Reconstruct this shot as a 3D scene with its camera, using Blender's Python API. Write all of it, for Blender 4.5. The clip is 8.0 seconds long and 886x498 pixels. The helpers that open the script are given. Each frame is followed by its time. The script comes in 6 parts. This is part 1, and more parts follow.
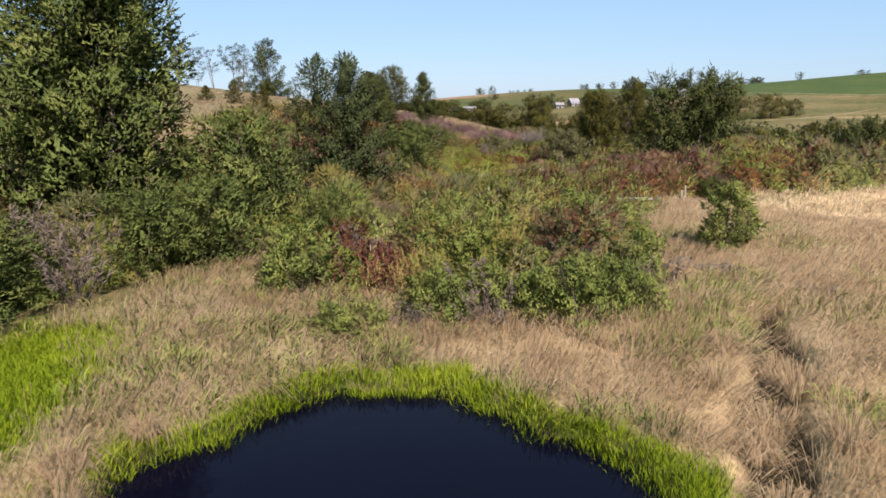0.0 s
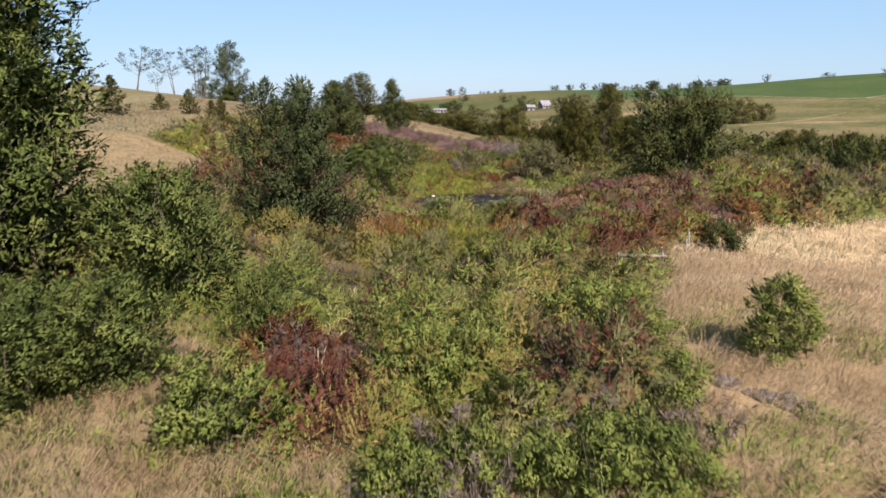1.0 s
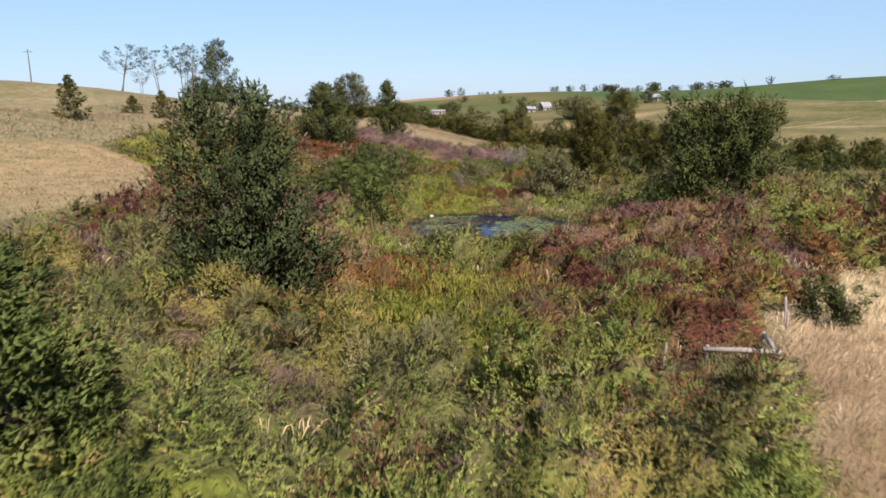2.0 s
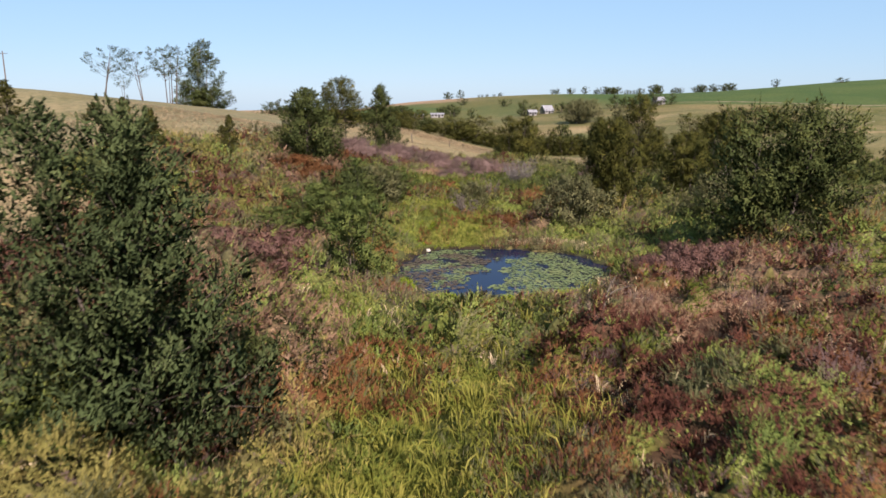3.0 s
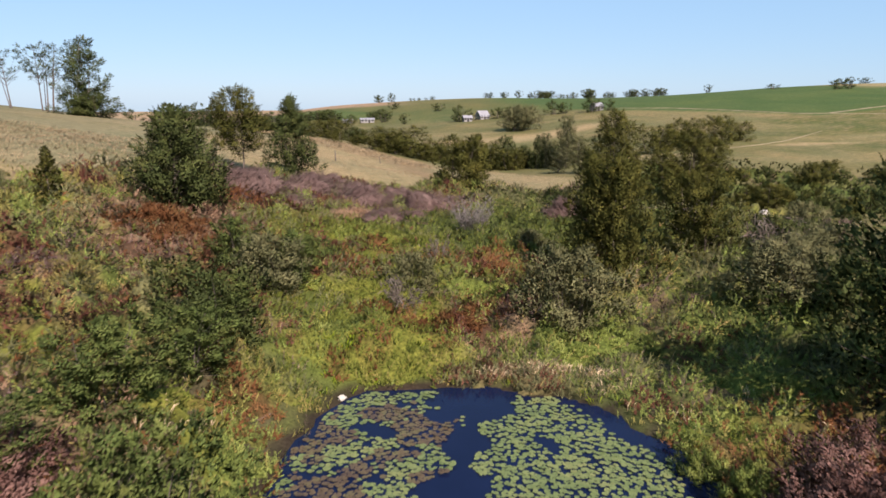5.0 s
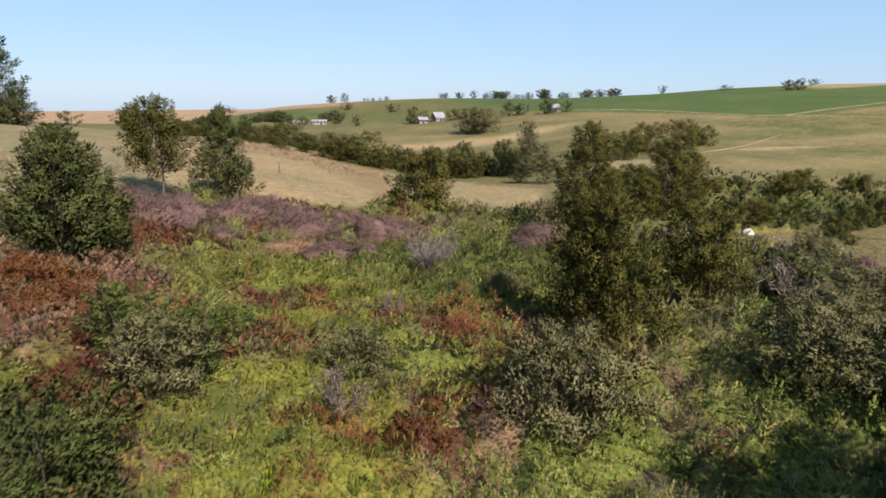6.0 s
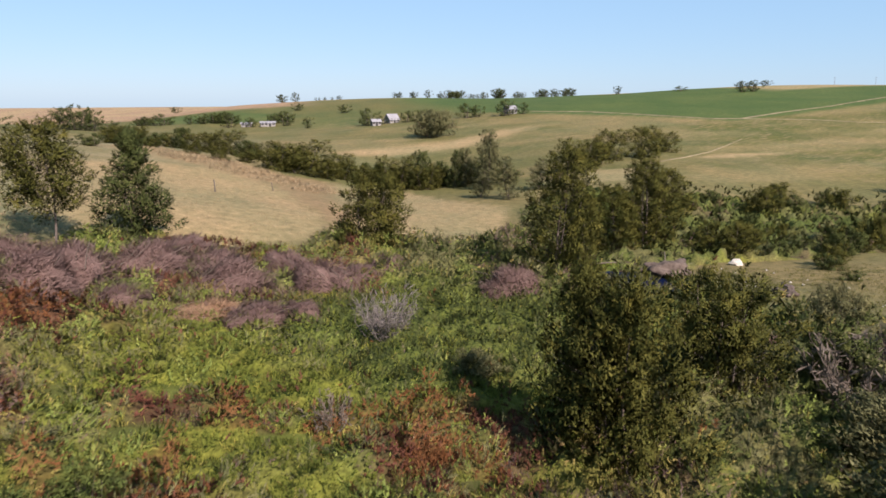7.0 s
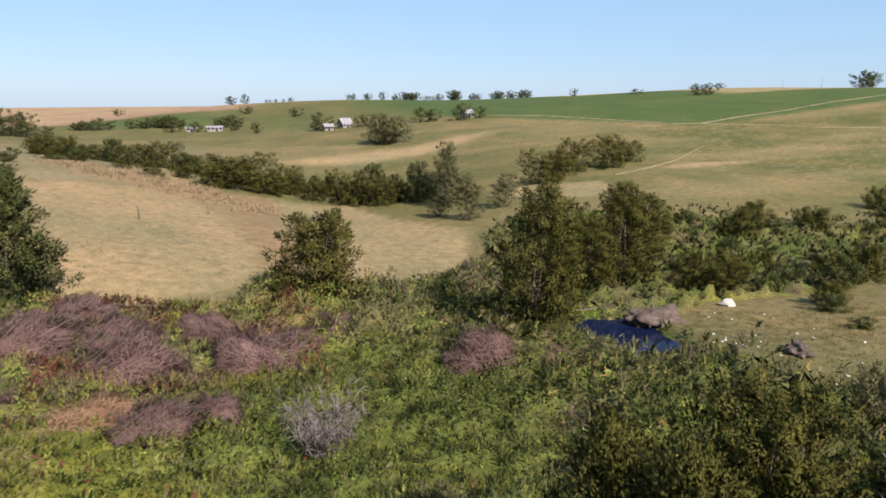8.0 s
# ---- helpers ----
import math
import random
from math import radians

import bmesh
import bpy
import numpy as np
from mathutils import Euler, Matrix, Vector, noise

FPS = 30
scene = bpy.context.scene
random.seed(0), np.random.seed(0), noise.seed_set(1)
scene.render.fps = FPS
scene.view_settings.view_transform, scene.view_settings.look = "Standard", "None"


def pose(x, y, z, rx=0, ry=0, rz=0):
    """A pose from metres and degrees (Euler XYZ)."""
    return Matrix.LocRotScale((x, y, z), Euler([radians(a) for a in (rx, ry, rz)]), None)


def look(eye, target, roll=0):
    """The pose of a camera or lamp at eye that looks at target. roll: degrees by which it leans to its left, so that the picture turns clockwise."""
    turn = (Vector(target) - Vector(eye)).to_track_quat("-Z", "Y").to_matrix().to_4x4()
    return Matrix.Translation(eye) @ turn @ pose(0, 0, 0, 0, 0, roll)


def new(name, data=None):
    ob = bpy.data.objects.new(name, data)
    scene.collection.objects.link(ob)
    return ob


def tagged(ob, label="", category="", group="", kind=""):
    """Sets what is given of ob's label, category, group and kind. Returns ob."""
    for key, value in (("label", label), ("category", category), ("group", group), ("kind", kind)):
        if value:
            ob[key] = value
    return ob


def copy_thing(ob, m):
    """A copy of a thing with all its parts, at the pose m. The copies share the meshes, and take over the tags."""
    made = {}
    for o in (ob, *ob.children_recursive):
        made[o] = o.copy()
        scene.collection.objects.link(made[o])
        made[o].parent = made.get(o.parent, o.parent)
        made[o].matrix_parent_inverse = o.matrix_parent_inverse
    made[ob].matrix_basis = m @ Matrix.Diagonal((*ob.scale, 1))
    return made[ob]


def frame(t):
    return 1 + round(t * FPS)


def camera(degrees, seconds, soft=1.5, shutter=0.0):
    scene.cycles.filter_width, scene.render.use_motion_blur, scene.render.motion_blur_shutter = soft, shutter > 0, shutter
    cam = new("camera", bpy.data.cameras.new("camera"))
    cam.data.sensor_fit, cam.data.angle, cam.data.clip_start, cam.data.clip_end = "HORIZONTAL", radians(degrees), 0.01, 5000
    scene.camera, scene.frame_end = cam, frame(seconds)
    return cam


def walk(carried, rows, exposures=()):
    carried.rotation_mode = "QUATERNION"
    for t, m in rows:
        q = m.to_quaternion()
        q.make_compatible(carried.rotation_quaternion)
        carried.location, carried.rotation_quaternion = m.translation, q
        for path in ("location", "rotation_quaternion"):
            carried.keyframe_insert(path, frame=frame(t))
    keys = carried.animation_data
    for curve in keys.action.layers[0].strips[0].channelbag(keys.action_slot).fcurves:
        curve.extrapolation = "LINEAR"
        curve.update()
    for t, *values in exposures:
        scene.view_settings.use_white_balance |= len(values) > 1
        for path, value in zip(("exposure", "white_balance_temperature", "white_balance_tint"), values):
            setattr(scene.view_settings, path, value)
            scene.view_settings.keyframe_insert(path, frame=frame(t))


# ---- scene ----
cam = camera(64.6, 8.0, 1.6, 0.2)
PATH = [
    (0, (0.151, 1.819, 5.653), (0.145, 3.777, 5.245), -0.7),
    (0.5, (0.176, 3.878, 6.318), (0.211, 5.835, 5.908), -0.6),
    (1, (0.234, 6.969, 7.11), (0.31, 8.925, 6.699), -0.6),
    (2.5, (0.603, 20.595, 7.732), (0.686, 22.551, 7.323), -0.3),
    (3, (0.853, 25.566, 8.178), (0.939, 27.523, 7.773), -0.3),
    (3.5, (1.021, 30.68, 8.557), (1.143, 32.635, 8.155), -0.2),
    (4, (1.291, 35.7, 8.925), (1.455, 37.653, 8.525), -0.2),
    (4.5, (1.687, 40.937, 9.343), (1.904, 42.884, 8.943), -0.1),
    (6, (3.613, 55.13, 10.909), (4.011, 57.048, 10.505), -0.0),
    (6.5, (4.556, 60.055, 11.859), (5.016, 61.958, 11.452), -0.0),
    (7, (5.63, 64.856, 12.793), (6.151, 66.743, 12.382), 0.1),
    (7.5, (6.888, 69.718, 13.739), (7.468, 71.587, 13.326), 0.1),
    (8, (8.384, 74.249, 14.679), (9.022, 76.099, 14.267), 0.1),
]
walk(cam, [(t, look(eye, target, roll)) for t, eye, target, roll in PATH], [(0, 1.06, 6600, 25), (8, 1.06, 6600, 25)])

# ---- world and light ----
SUN_AZ, SUN_EL = radians(163), radians(39)  # azimuth clockwise from +y, elevation
to_sun = Vector((math.sin(SUN_AZ) * math.cos(SUN_EL), math.cos(SUN_AZ) * math.cos(SUN_EL), math.sin(SUN_EL)))
world = bpy.data.worlds.new("sky")
world.use_nodes = True
scene.world = world
wn = world.node_tree.nodes
sky = wn.new("ShaderNodeTexSky")
sky.sky_type = 'NISHITA'
sky.sun_disc = False
sky.sun_elevation = SUN_EL
sky.sun_rotation = SUN_AZ
sky.air_density = 1.0
sky.dust_density = 0.3
sky.ozone_density = 3.0
haze = wn.new("ShaderNodeMix")
haze.data_type = "RGBA"
haze.inputs[0].default_value = 0.55
haze.inputs[7].default_value = (3.75, 7.45, 10.4, 1)
world.node_tree.links.new(sky.outputs["Color"], haze.inputs[6])
world.node_tree.links.new(haze.outputs[2], wn["Background"].inputs["Color"])
wn["Background"].inputs["Strength"].default_value = 0.051
sun = new("sun", bpy.data.lights.new("sun", "SUN"))
sun.data.energy = 5.2
sun.data.angle = radians(0.55)
sun.data.color = (1.0, 0.91, 0.82)
sun.matrix_world = look(to_sun * 100, (0, 0, 0))


# ---- helpers of this scene ----
def lattice(ix, iy, seed):
    n = (ix.astype(np.int64) * 374761393 + iy.astype(np.int64) * 668265263 + seed * 974711) & 0x7fffffff
    n = ((n ^ (n >> 13)) * 1274126177) & 0x7fffffff
    return ((n ^ (n >> 16)) & 0xffff) / 65535.0


def vnoise(x, y, size, seed=0, octaves=3):
    """Value noise between 0 and 1 over the plan, with lumps of that size in metres."""
    x, y = np.asarray(x, float) / size, np.asarray(y, float) / size
    out, amp, tot = 0.0, 1.0, 0.0
    for o in range(octaves):
        ix, iy = np.floor(x), np.floor(y)
        fx, fy = x - ix, y - iy
        fx, fy = fx * fx * (3 - 2 * fx), fy * fy * (3 - 2 * fy)
        a, b = lattice(ix, iy, seed + o), lattice(ix + 1, iy, seed + o)
        c, d = lattice(ix, iy + 1, seed + o), lattice(ix + 1, iy + 1, seed + o)
        out = out + amp * ((a * (1 - fx) + b * fx) * (1 - fy) + (c * (1 - fx) + d * fx) * fy)
        tot += amp
        x, y, amp = x * 2.03 + 17.1, y * 2.03 + 5.7, amp * 0.5
    return out / tot


def step(v, a, b):
    """Smooth step from 0 at a to 1 at b."""
    f = np.clip((np.asarray(v, float) - a) / (b - a), 0, 1)
    return f * f * (3 - 2 * f)


def patch(x, y, cx, cy, rx, ry, turn=0.0, edge=0.3, ragged=0.35, seed=5):
    """1 inside a ragged oval patch of the plan, 0 outside."""
    c, s = math.cos(radians(turn)), math.sin(radians(turn))
    u, v = ((x - cx) * c + (y - cy) * s) / rx, (-(x - cx) * s + (y - cy) * c) / ry
    d = np.sqrt(u * u + v * v) + ragged * (vnoise(x, y, 0.35 * min(rx, ry) + 1.2, seed) - 0.5)
    return 1 - step(d, 1 - edge, 1 + edge)


def plot(x, y, corners, edge=0.8, ragged=2.0, seed=15):
    """1 inside a plot of land with those corners (anticlockwise), 0 outside."""
    d = np.full(np.shape(x), 1e9)
    inside = np.zeros(np.shape(x), bool)
    for (ax, ay), (bx, by) in zip(corners, corners[1:] + corners[:1]):
        ex, ey = bx - ax, by - ay
        t = np.clip(((x - ax) * ex + (y - ay) * ey) / (ex * ex + ey * ey), 0, 1)
        d = np.minimum(d, np.hypot(x - ax - t * ex, y - ay - t * ey))
        cross = (ay > y) != (by > y)
        inside ^= cross & (x < (bx - ax) * (y - ay) / ((by - ay) or 1e-9) + ax)
    d = np.where(inside, d, -d) + ragged * (vnoise(x, y, 2.5, seed) - 0.5)
    return step(d, -edge, edge)


# ---- the lie of the land: cross-sections of the valley ----
FANS = [-2.5, -1.0, -0.55, -0.25, 0, 0.25, 0.55, 1.0, 1.7, 2.6]
STATIONS, HEIGHTS = [], []


def section(y, heights):
    STATIONS.append(y)
    HEIGHTS.append(heights)


section(-60, [-8.8, -3.2, -1.4, 0.1, 1.3, 2.2, 3.0, 3.6, 4.1, 4.6])
section(10, [3.7, 1.1, 0.2, 0.6, 0.5, 0.9, 1.7, 1.2, 1.1, 1.1])
section(25, [6.3, 2.1, 1.3, 1.1, 0.9, 1.3, 0.8, 0.4, 0.4, 0.6])
section(40, [9.0, 3.9, 2.7, 1.2, -0.2, 0.6, -0.8, -0.8, 0.0, 1.1])
section(55, [11.9, 5.8, 3.4, 2.2, -0.5, 0.3, 0.5, -1.0, 0.0, 2.8])
section(70, [14.7, 7.7, 5.6, 1.9, 0.1, -1.6, 0.0, -0.9, -0.2, 2.6])
section(88, [17.6, 9.0, 6.8, 3.5, 0.2, -1.3, -0.7, -2.3, -1.4, 0.6])
section(110, [20.8, 10.4, 6.3, 6.0, 0.3, -1.3, -1.9, -3.1, -2.9, -1.3])
section(135, [23.5, 12.9, 10.0, 5.9, 2.0, -1.7, -3.9, -3.5, -3.4, -1.5])
section(170, [26.1, 13.6, 9.9, 6.3, 0.8, -3.1, -1.3, -1.6, -1.5, 1.2])
section(215, [27.9, 14.5, 10.6, 5.6, 1.6, -5.2, -0.7, 0.3, 2.7, 7.2])
section(310, [29.5, 13.3, 7.5, 0.7, -0.9, -1.0, 3.5, 9.0, 17.4, 19.5])
section(420, [28.8, 10.2, 3.9, -0.4, 0.2, 3.7, 10.6, 20.1, 24.1, 28.4])
section(560, [24.2, 5.7, 0.6, -0.8, 8.8, 13.6, 15.0, 22.3, 26.0, 31.9])
section(900, [8.2, -8.2, -14.7, -9.7, 0.3, 7.8, 13.8, 22.1, 25.8, 30.2])
section(1800, [-38.6, -40.9, -34.5, -27.1, -22.0, -12.5, -1.9, 6.6, 9.4, 18.9])


def spline_weights(stations, v):
    st = np.array(stations, float)
    n = len(st)
    v = np.clip(v, st[0], st[-1])
    tangent = np.zeros((n, n))
    for k in range(n):
        if k in (0, n - 1):
            a, b = (0, 1) if k == 0 else (n - 2, n - 1)
            tangent[k, a], tangent[k, b] = -1 / (st[b] - st[a]), 1 / (st[b] - st[a])
        else:
            wa, wb = st[k] - st[k - 1], st[k + 1] - st[k]
            tangent[k, k + 1] += wa / wb / (wa + wb)
            tangent[k, k] += wb / wa / (wa + wb) - wa / wb / (wa + wb)
            tangent[k, k - 1] -= wb / wa / (wa + wb)
    i = np.clip(np.searchsorted(st, v, side="right") - 1, 0, n - 2)
    h = st[i + 1] - st[i]
    f = (v - st[i]) / h
    one = np.eye(n)
    return ((2 * f**3 - 3 * f**2 + 1)[:, None] * one[i] + (3 * f**2 - 2 * f**3)[:, None] * one[i + 1]
            + ((f**3 - 2 * f**2 + f) * h)[:, None] * tangent[i] + ((f**3 - f**2) * h)[:, None] * tangent[i + 1])


def fan_width(y):
    return 15 + 0.6 * np.maximum(y, 0)


# name: centre, radii, water level, seed of the outline
PONDS = {
    "dam": (-0.85, 8.75, 4.1, 4.6, 0.55, 3),
    "lily": (6.1, 65.4, 6.7, 7.2, -1.62, 8),
    "pool": (37.6, 117.0, 3.4, 4.8, -2.65, 12),
}


def pond_distance(name, x, y):
    cx, cy, rx, ry, level, seed = PONDS[name]
    u, v = (x - cx) / rx, (y - cy) / ry
    ang = np.arctan2(v, u)
    wob = 1 + 0.05 * np.sin(3 * ang + seed) + 0.035 * np.sin(5 * ang + 2 * seed) + 0.025 * np.sin(9 * ang + seed) + 0.015 * np.sin(17 * ang + 3 * seed) + 0.01 * np.sin(29 * ang)
    return np.sqrt(u * u + v * v) / wob


def ditch_line(x, y):
    """1 along the bottom of the worn ditch beside the dam."""
    return np.exp(-((x - 4.3 - 0.43 * (y - 9.8) - 0.12 * np.sin(y * 1.9)) / 0.42) ** 2) * step(y, 7.5, 8.5) * step(y, 18.0, 16.0)


def height(x, y):
    """The ground's height."""
    x, y = np.atleast_1d(np.asarray(x, float)), np.atleast_1d(np.asarray(y, float))
    a, b = spline_weights(FANS, x / fan_width(y)), spline_weights(STATIONS, y)
    z = np.einsum("ni,ij,nj->n", b, np.array(HEIGHTS, float), a)
    near = 1 - step(np.hypot(x - 10, y - 60), 110, 260)
    z = z + near * 0.35 * (vnoise(x, y, 5.0, 41) - 0.5)
    far = step(np.hypot(x, y), 200, 400)
    z = z + far * 1.2 * (vnoise(x, y, 90.0, 43) - 0.5)
    for name in PONDS:
        level, d = PONDS[name][4], pond_distance(name, x, y)
        rim = step(d, 1.6, 1.05)
        z = z * (1 - rim) + (level + 0.12) * rim
        bed = step(d, 1.06, 0.85)
        z = z * (1 - bed) + (level - 0.6) * bed
    # worn ditch beside the dam
    ditch = ditch_line(x, y)
    return z - 0.75 * ditch


def ground_at(x, y):
    return float(height(x, y)[0])


def covers(x, y):
    """What grows where: weights between 0 and 1 of each kind of cover over the plan."""
    dam, lily, pool = (pond_distance(n, x, y) for n in ("dam", "lily", "pool"))
    w = {}
    land = (dam > 1.0) & (lily > 1.0) & (pool > 1.0)
    n1 = vnoise(x, y, 3.5, 21)
    shore = (dam > 0.965) & (lily > 1.0) & (pool > 1.0)
    w["sedge"] = np.maximum(np.maximum(step(dam + 0.16 * (vnoise(x, y, 0.9, 23) - 0.5), 1.19, 1.11), 0.55 * step(lily, 1.2, 1.08) * step(n1, 0.4, 0.55)),
                            np.maximum(patch(x, y, -8.2, 12.5, 2.2, 4.6), np.maximum(0.25 * patch(x, y, 2.5, 74.5, 5.5, 2.2), 0.7 * patch(x, y, 36.5, 124, 4, 2.2)))) * shore
    w["straw"] = np.maximum.reduce([plot(x, y, [(4.6, -20), (60, -20), (60, 49), (30, 48.5), (19.7, 45.5), (14.5, 40.5), (11.3, 35.2), (8.0, 27), (5.7, 19.0), (4.2, 15.3)]), patch(x, y, -1, 13.0, 12, 5.2, 0, 0.15), patch(x, y, -5.6, 20.0, 2.0, 5.5, 12, 0.3)]) * (1 - w["sedge"]) * land * (1 - 0.95 * step(ditch_line(x, y), 0.2, 0.6))
    w["field"] = np.maximum.reduce([patch(x, y, -23.5, 58, 8.5, 14, 0, 0.08, 0.15), plot(x, y, [(-8, 124), (4, 125), (12.2, 133), (13.6, 150.0), (10.8, 175.0), (5, 194), (-9.5, 193), (-22, 175), (-16, 145)]), plot(x, y, [(20.5, 203), (18.0, 158), (15.5, 134), (27.2, 135.5), (34.4, 142.4), (42.7, 162.2), (37, 179), (35, 204)]),
                                    patch(x, y, 70, 188, 12, 10, 0, 0.1), 0.7 * patch(x, y, -22, 97, 9, 4)])
    hill = np.maximum(step(height(x, y), 3.6, 4.6), step(y, 116, 124)) * step(x, 16, 0) * step(y, 380, 300)
    w["hill"] = hill * (1 - w["field"]) * land
    valley = step(y, 15.2, 16.5) * step(y, 130, 118) * land
    left = -4.2 - 11 * step(y, 20, 36) - 8 * step(y, 50, 66) + 16 * step(y, 92, 116)
    right = 5.6 + 4.5 * step(y, 20, 36) + 9 * step(y, 36, 44) + 27 * step(y, 44, 52)
    rag = 2.0 * (vnoise(x, y, 4, 31) - 0.5)
    inside = valley * step(x + rag, left - 1.0, left + 1.0) * step(x + rag, right + 1.0, right - 1.0)
    inside = np.maximum(inside, patch(x, y, -14, 26, 7, 8, 0, .2) * land)
    bank = plot(x, y, [(30, 106), (42, 122), (47, 121), (50, 125), (60, 126), (80, 127), (101, 129), (101, 150), (85, 153), (70, 162), (54, 170), (44.5, 160), (36, 142), (29, 136.5), (20, 133), (13, 132), (8, 124), (12, 114)])
    inside = np.maximum(inside, bank * land)
    w["clear"] = plot(x, y, [(39.5, 102), (45, 100.5), (60, 104), (85, 112), (85, 122), (67, 121), (54, 119.5), (48.5, 123.5), (44.5, 121), (41.5, 115.5), (41, 108)], 0.8, 2.5) * land
    w["inside"] = (1 - w["clear"]) * inside * (1 - w["straw"]) * (1 - w["sedge"]) * (1 - w["field"])
    red = np.maximum.reduce([patch(x, y, 13, 48.5, 7.2, 15, -14, 0.4, 0.6, 7), patch(x, y, 8.3, 35.5, 3.6, 6, -10, .4, .6), patch(x, y, -13.5, 50, 2.6, 7, 20, 0.4, 0.6), patch(x, y, -9.0, 59, 4.5, 9, 0, 0.5, 1.2), 0.9 * patch(x, y, -6.2, 49, 3.2, 7.5, 10, 0.4, 0.9, 11),
                             patch(x, y, -8.2, 91, 4.2, 10, 0, 0.4, 0.9), patch(x, y, -4.2, 81, 2.2, 4.2, 0, 0.4, 0.9, 12), patch(x, y, 1.2, 85.5, 2.6, 1.7, 20, 0.4, 0.9, 13), patch(x, y, 1.5, 94.3, 2.1, 1.3, 0, 0.4, 0.9, 14), patch(x, y, 5.8, 93.6, 1.7, 1.1, 0, 0.4, 0.9, 15), patch(x, y, 11, 89, 1.9, 3.2, 10, 0.4, 0.9, 16),
                             patch(x, y, 8.6, 79, 1.3, 3.6, -15, 0.4, 0.9, 17), patch(x, y, 15.5, 91, 1.6, 3, 0, 0.4, 0.9, 18), patch(x, y, -6, 104.7, 2, 2, 0, 0.4, 0.9, 19), patch(x, y, -2.2, 21.5, 1.4, 3, 0, .4, .8), patch(x, y, -13, 30, 6, 3, 0, .4, .6)])
    w["bracken"] = red * w["inside"]
    w["fern"] = np.maximum.reduce([patch(x, y, -4.7, 50.5, 2.6, 6.5, 10, .4, .7, 31), patch(x, y, -5.4, 62.5, 2.4, 3.2, 0, .4, .8, 32), patch(x, y, -9.0, 58, 2.2, 4, 0, .4, .8, 33), 0.8 * patch(x, y, 3.6, 56.6, 5.2, 1.6, 0, .4, .8, 34), patch(x, y, -9.2, 92.5, 4.0, 8.5, 0, .4, .9, 35), 0.8 * patch(x, y, 9.3, 77.5, 1.4, 3.4, -15, .4, .9, 37), 0.7 * patch(x, y, 12.5, 53, 4, 7, -14, .4, 1.1, 36)]) * w["inside"]
    w["scrub"] = step(x, 17, 22) * step(y, 70, 78) * w["inside"]
    w["reeds"] = np.maximum(patch(x, y, 1.6, 41, 3.4, 7.5, 0, 0.4, 0.9), 0.5 * patch(x, y, 5.5, 55, 4, 4, 0, .4, .8)) * w["inside"] * (1 - 0.6 * w["bracken"])
    w["herb"] = np.maximum.reduce([patch(x, y, 8, 99, 14, 14, 0, 0.3, 0.6), patch(x, y, 2.5, 79.5, 6.5, 8, 0, .3, .7), patch(x, y, 19.5, 108, 6, 10, 0, .3, .7), patch(x, y, -0.4, 33.5, 1.1, 0.8, 0, .3, .6), 0.8 * patch(x, y, -1.5, 50, 2.6, 8, 8, 0.4, 0.8)]) * w["inside"] * (1 - 0.9 * w["bracken"])
    w["bush"] = w["inside"] * (1 - 0.97 * w["bracken"]) * (1 - 0.95 * w["reeds"]) * (1 - 0.97 * w["herb"])
    w["dead"] = patch(x, y, 3, 113.5, 11, 6.5, 8, 0.3, 0.6) * land
    w["land"] = land * 1.0
    w["all"] = np.ones(np.shape(x))
    w["turf"] = land * (1 - np.maximum.reduce([w[k] for k in ("sedge", "straw", "field", "hill", "inside", "dead", "clear")]))
    return w


# ---- materials ----
def shader(name, rough=0.7, spec=0.3):
    m = bpy.data.materials.new(name)
    m.use_nodes = True
    b = m.node_tree.nodes["Principled BSDF"]
    b.inputs["Roughness"].default_value = rough
    b.inputs["Specular IOR Level"].default_value = spec
    return m, m.node_tree.nodes, m.node_tree.links, b


def ramp_of(nodes, stops):
    r = nodes.new("ShaderNodeValToRGB")
    e = r.color_ramp.elements
    for k, (pos, col) in enumerate(stops):
        el = e[k] if k < 2 else e.new(pos)
        el.position, el.color = pos, (*col, 1)
    return r


def noise_of(nodes, links, scale, detail=4, vector=None):
    n = nodes.new("ShaderNodeTexNoise")
    n.inputs["Scale"].default_value, n.inputs["Detail"].default_value = scale, detail
    if vector:
        links.new(vector, n.inputs["Vector"])
    return n


def mixed(nodes, links, a, b, factor, blend="MIX"):
    m = nodes.new("ShaderNodeMix")
    m.data_type, m.blend_type = "RGBA", blend
    for value, k in ((factor, 0), (a, 6), (b, 7)):
        if isinstance(value, (int, float)):
            m.inputs[k].default_value = value
        elif isinstance(value, tuple):
            m.inputs[k].default_value = (*value, 1)
        else:
            links.new(value, m.inputs[k])
    return m.outputs[2]


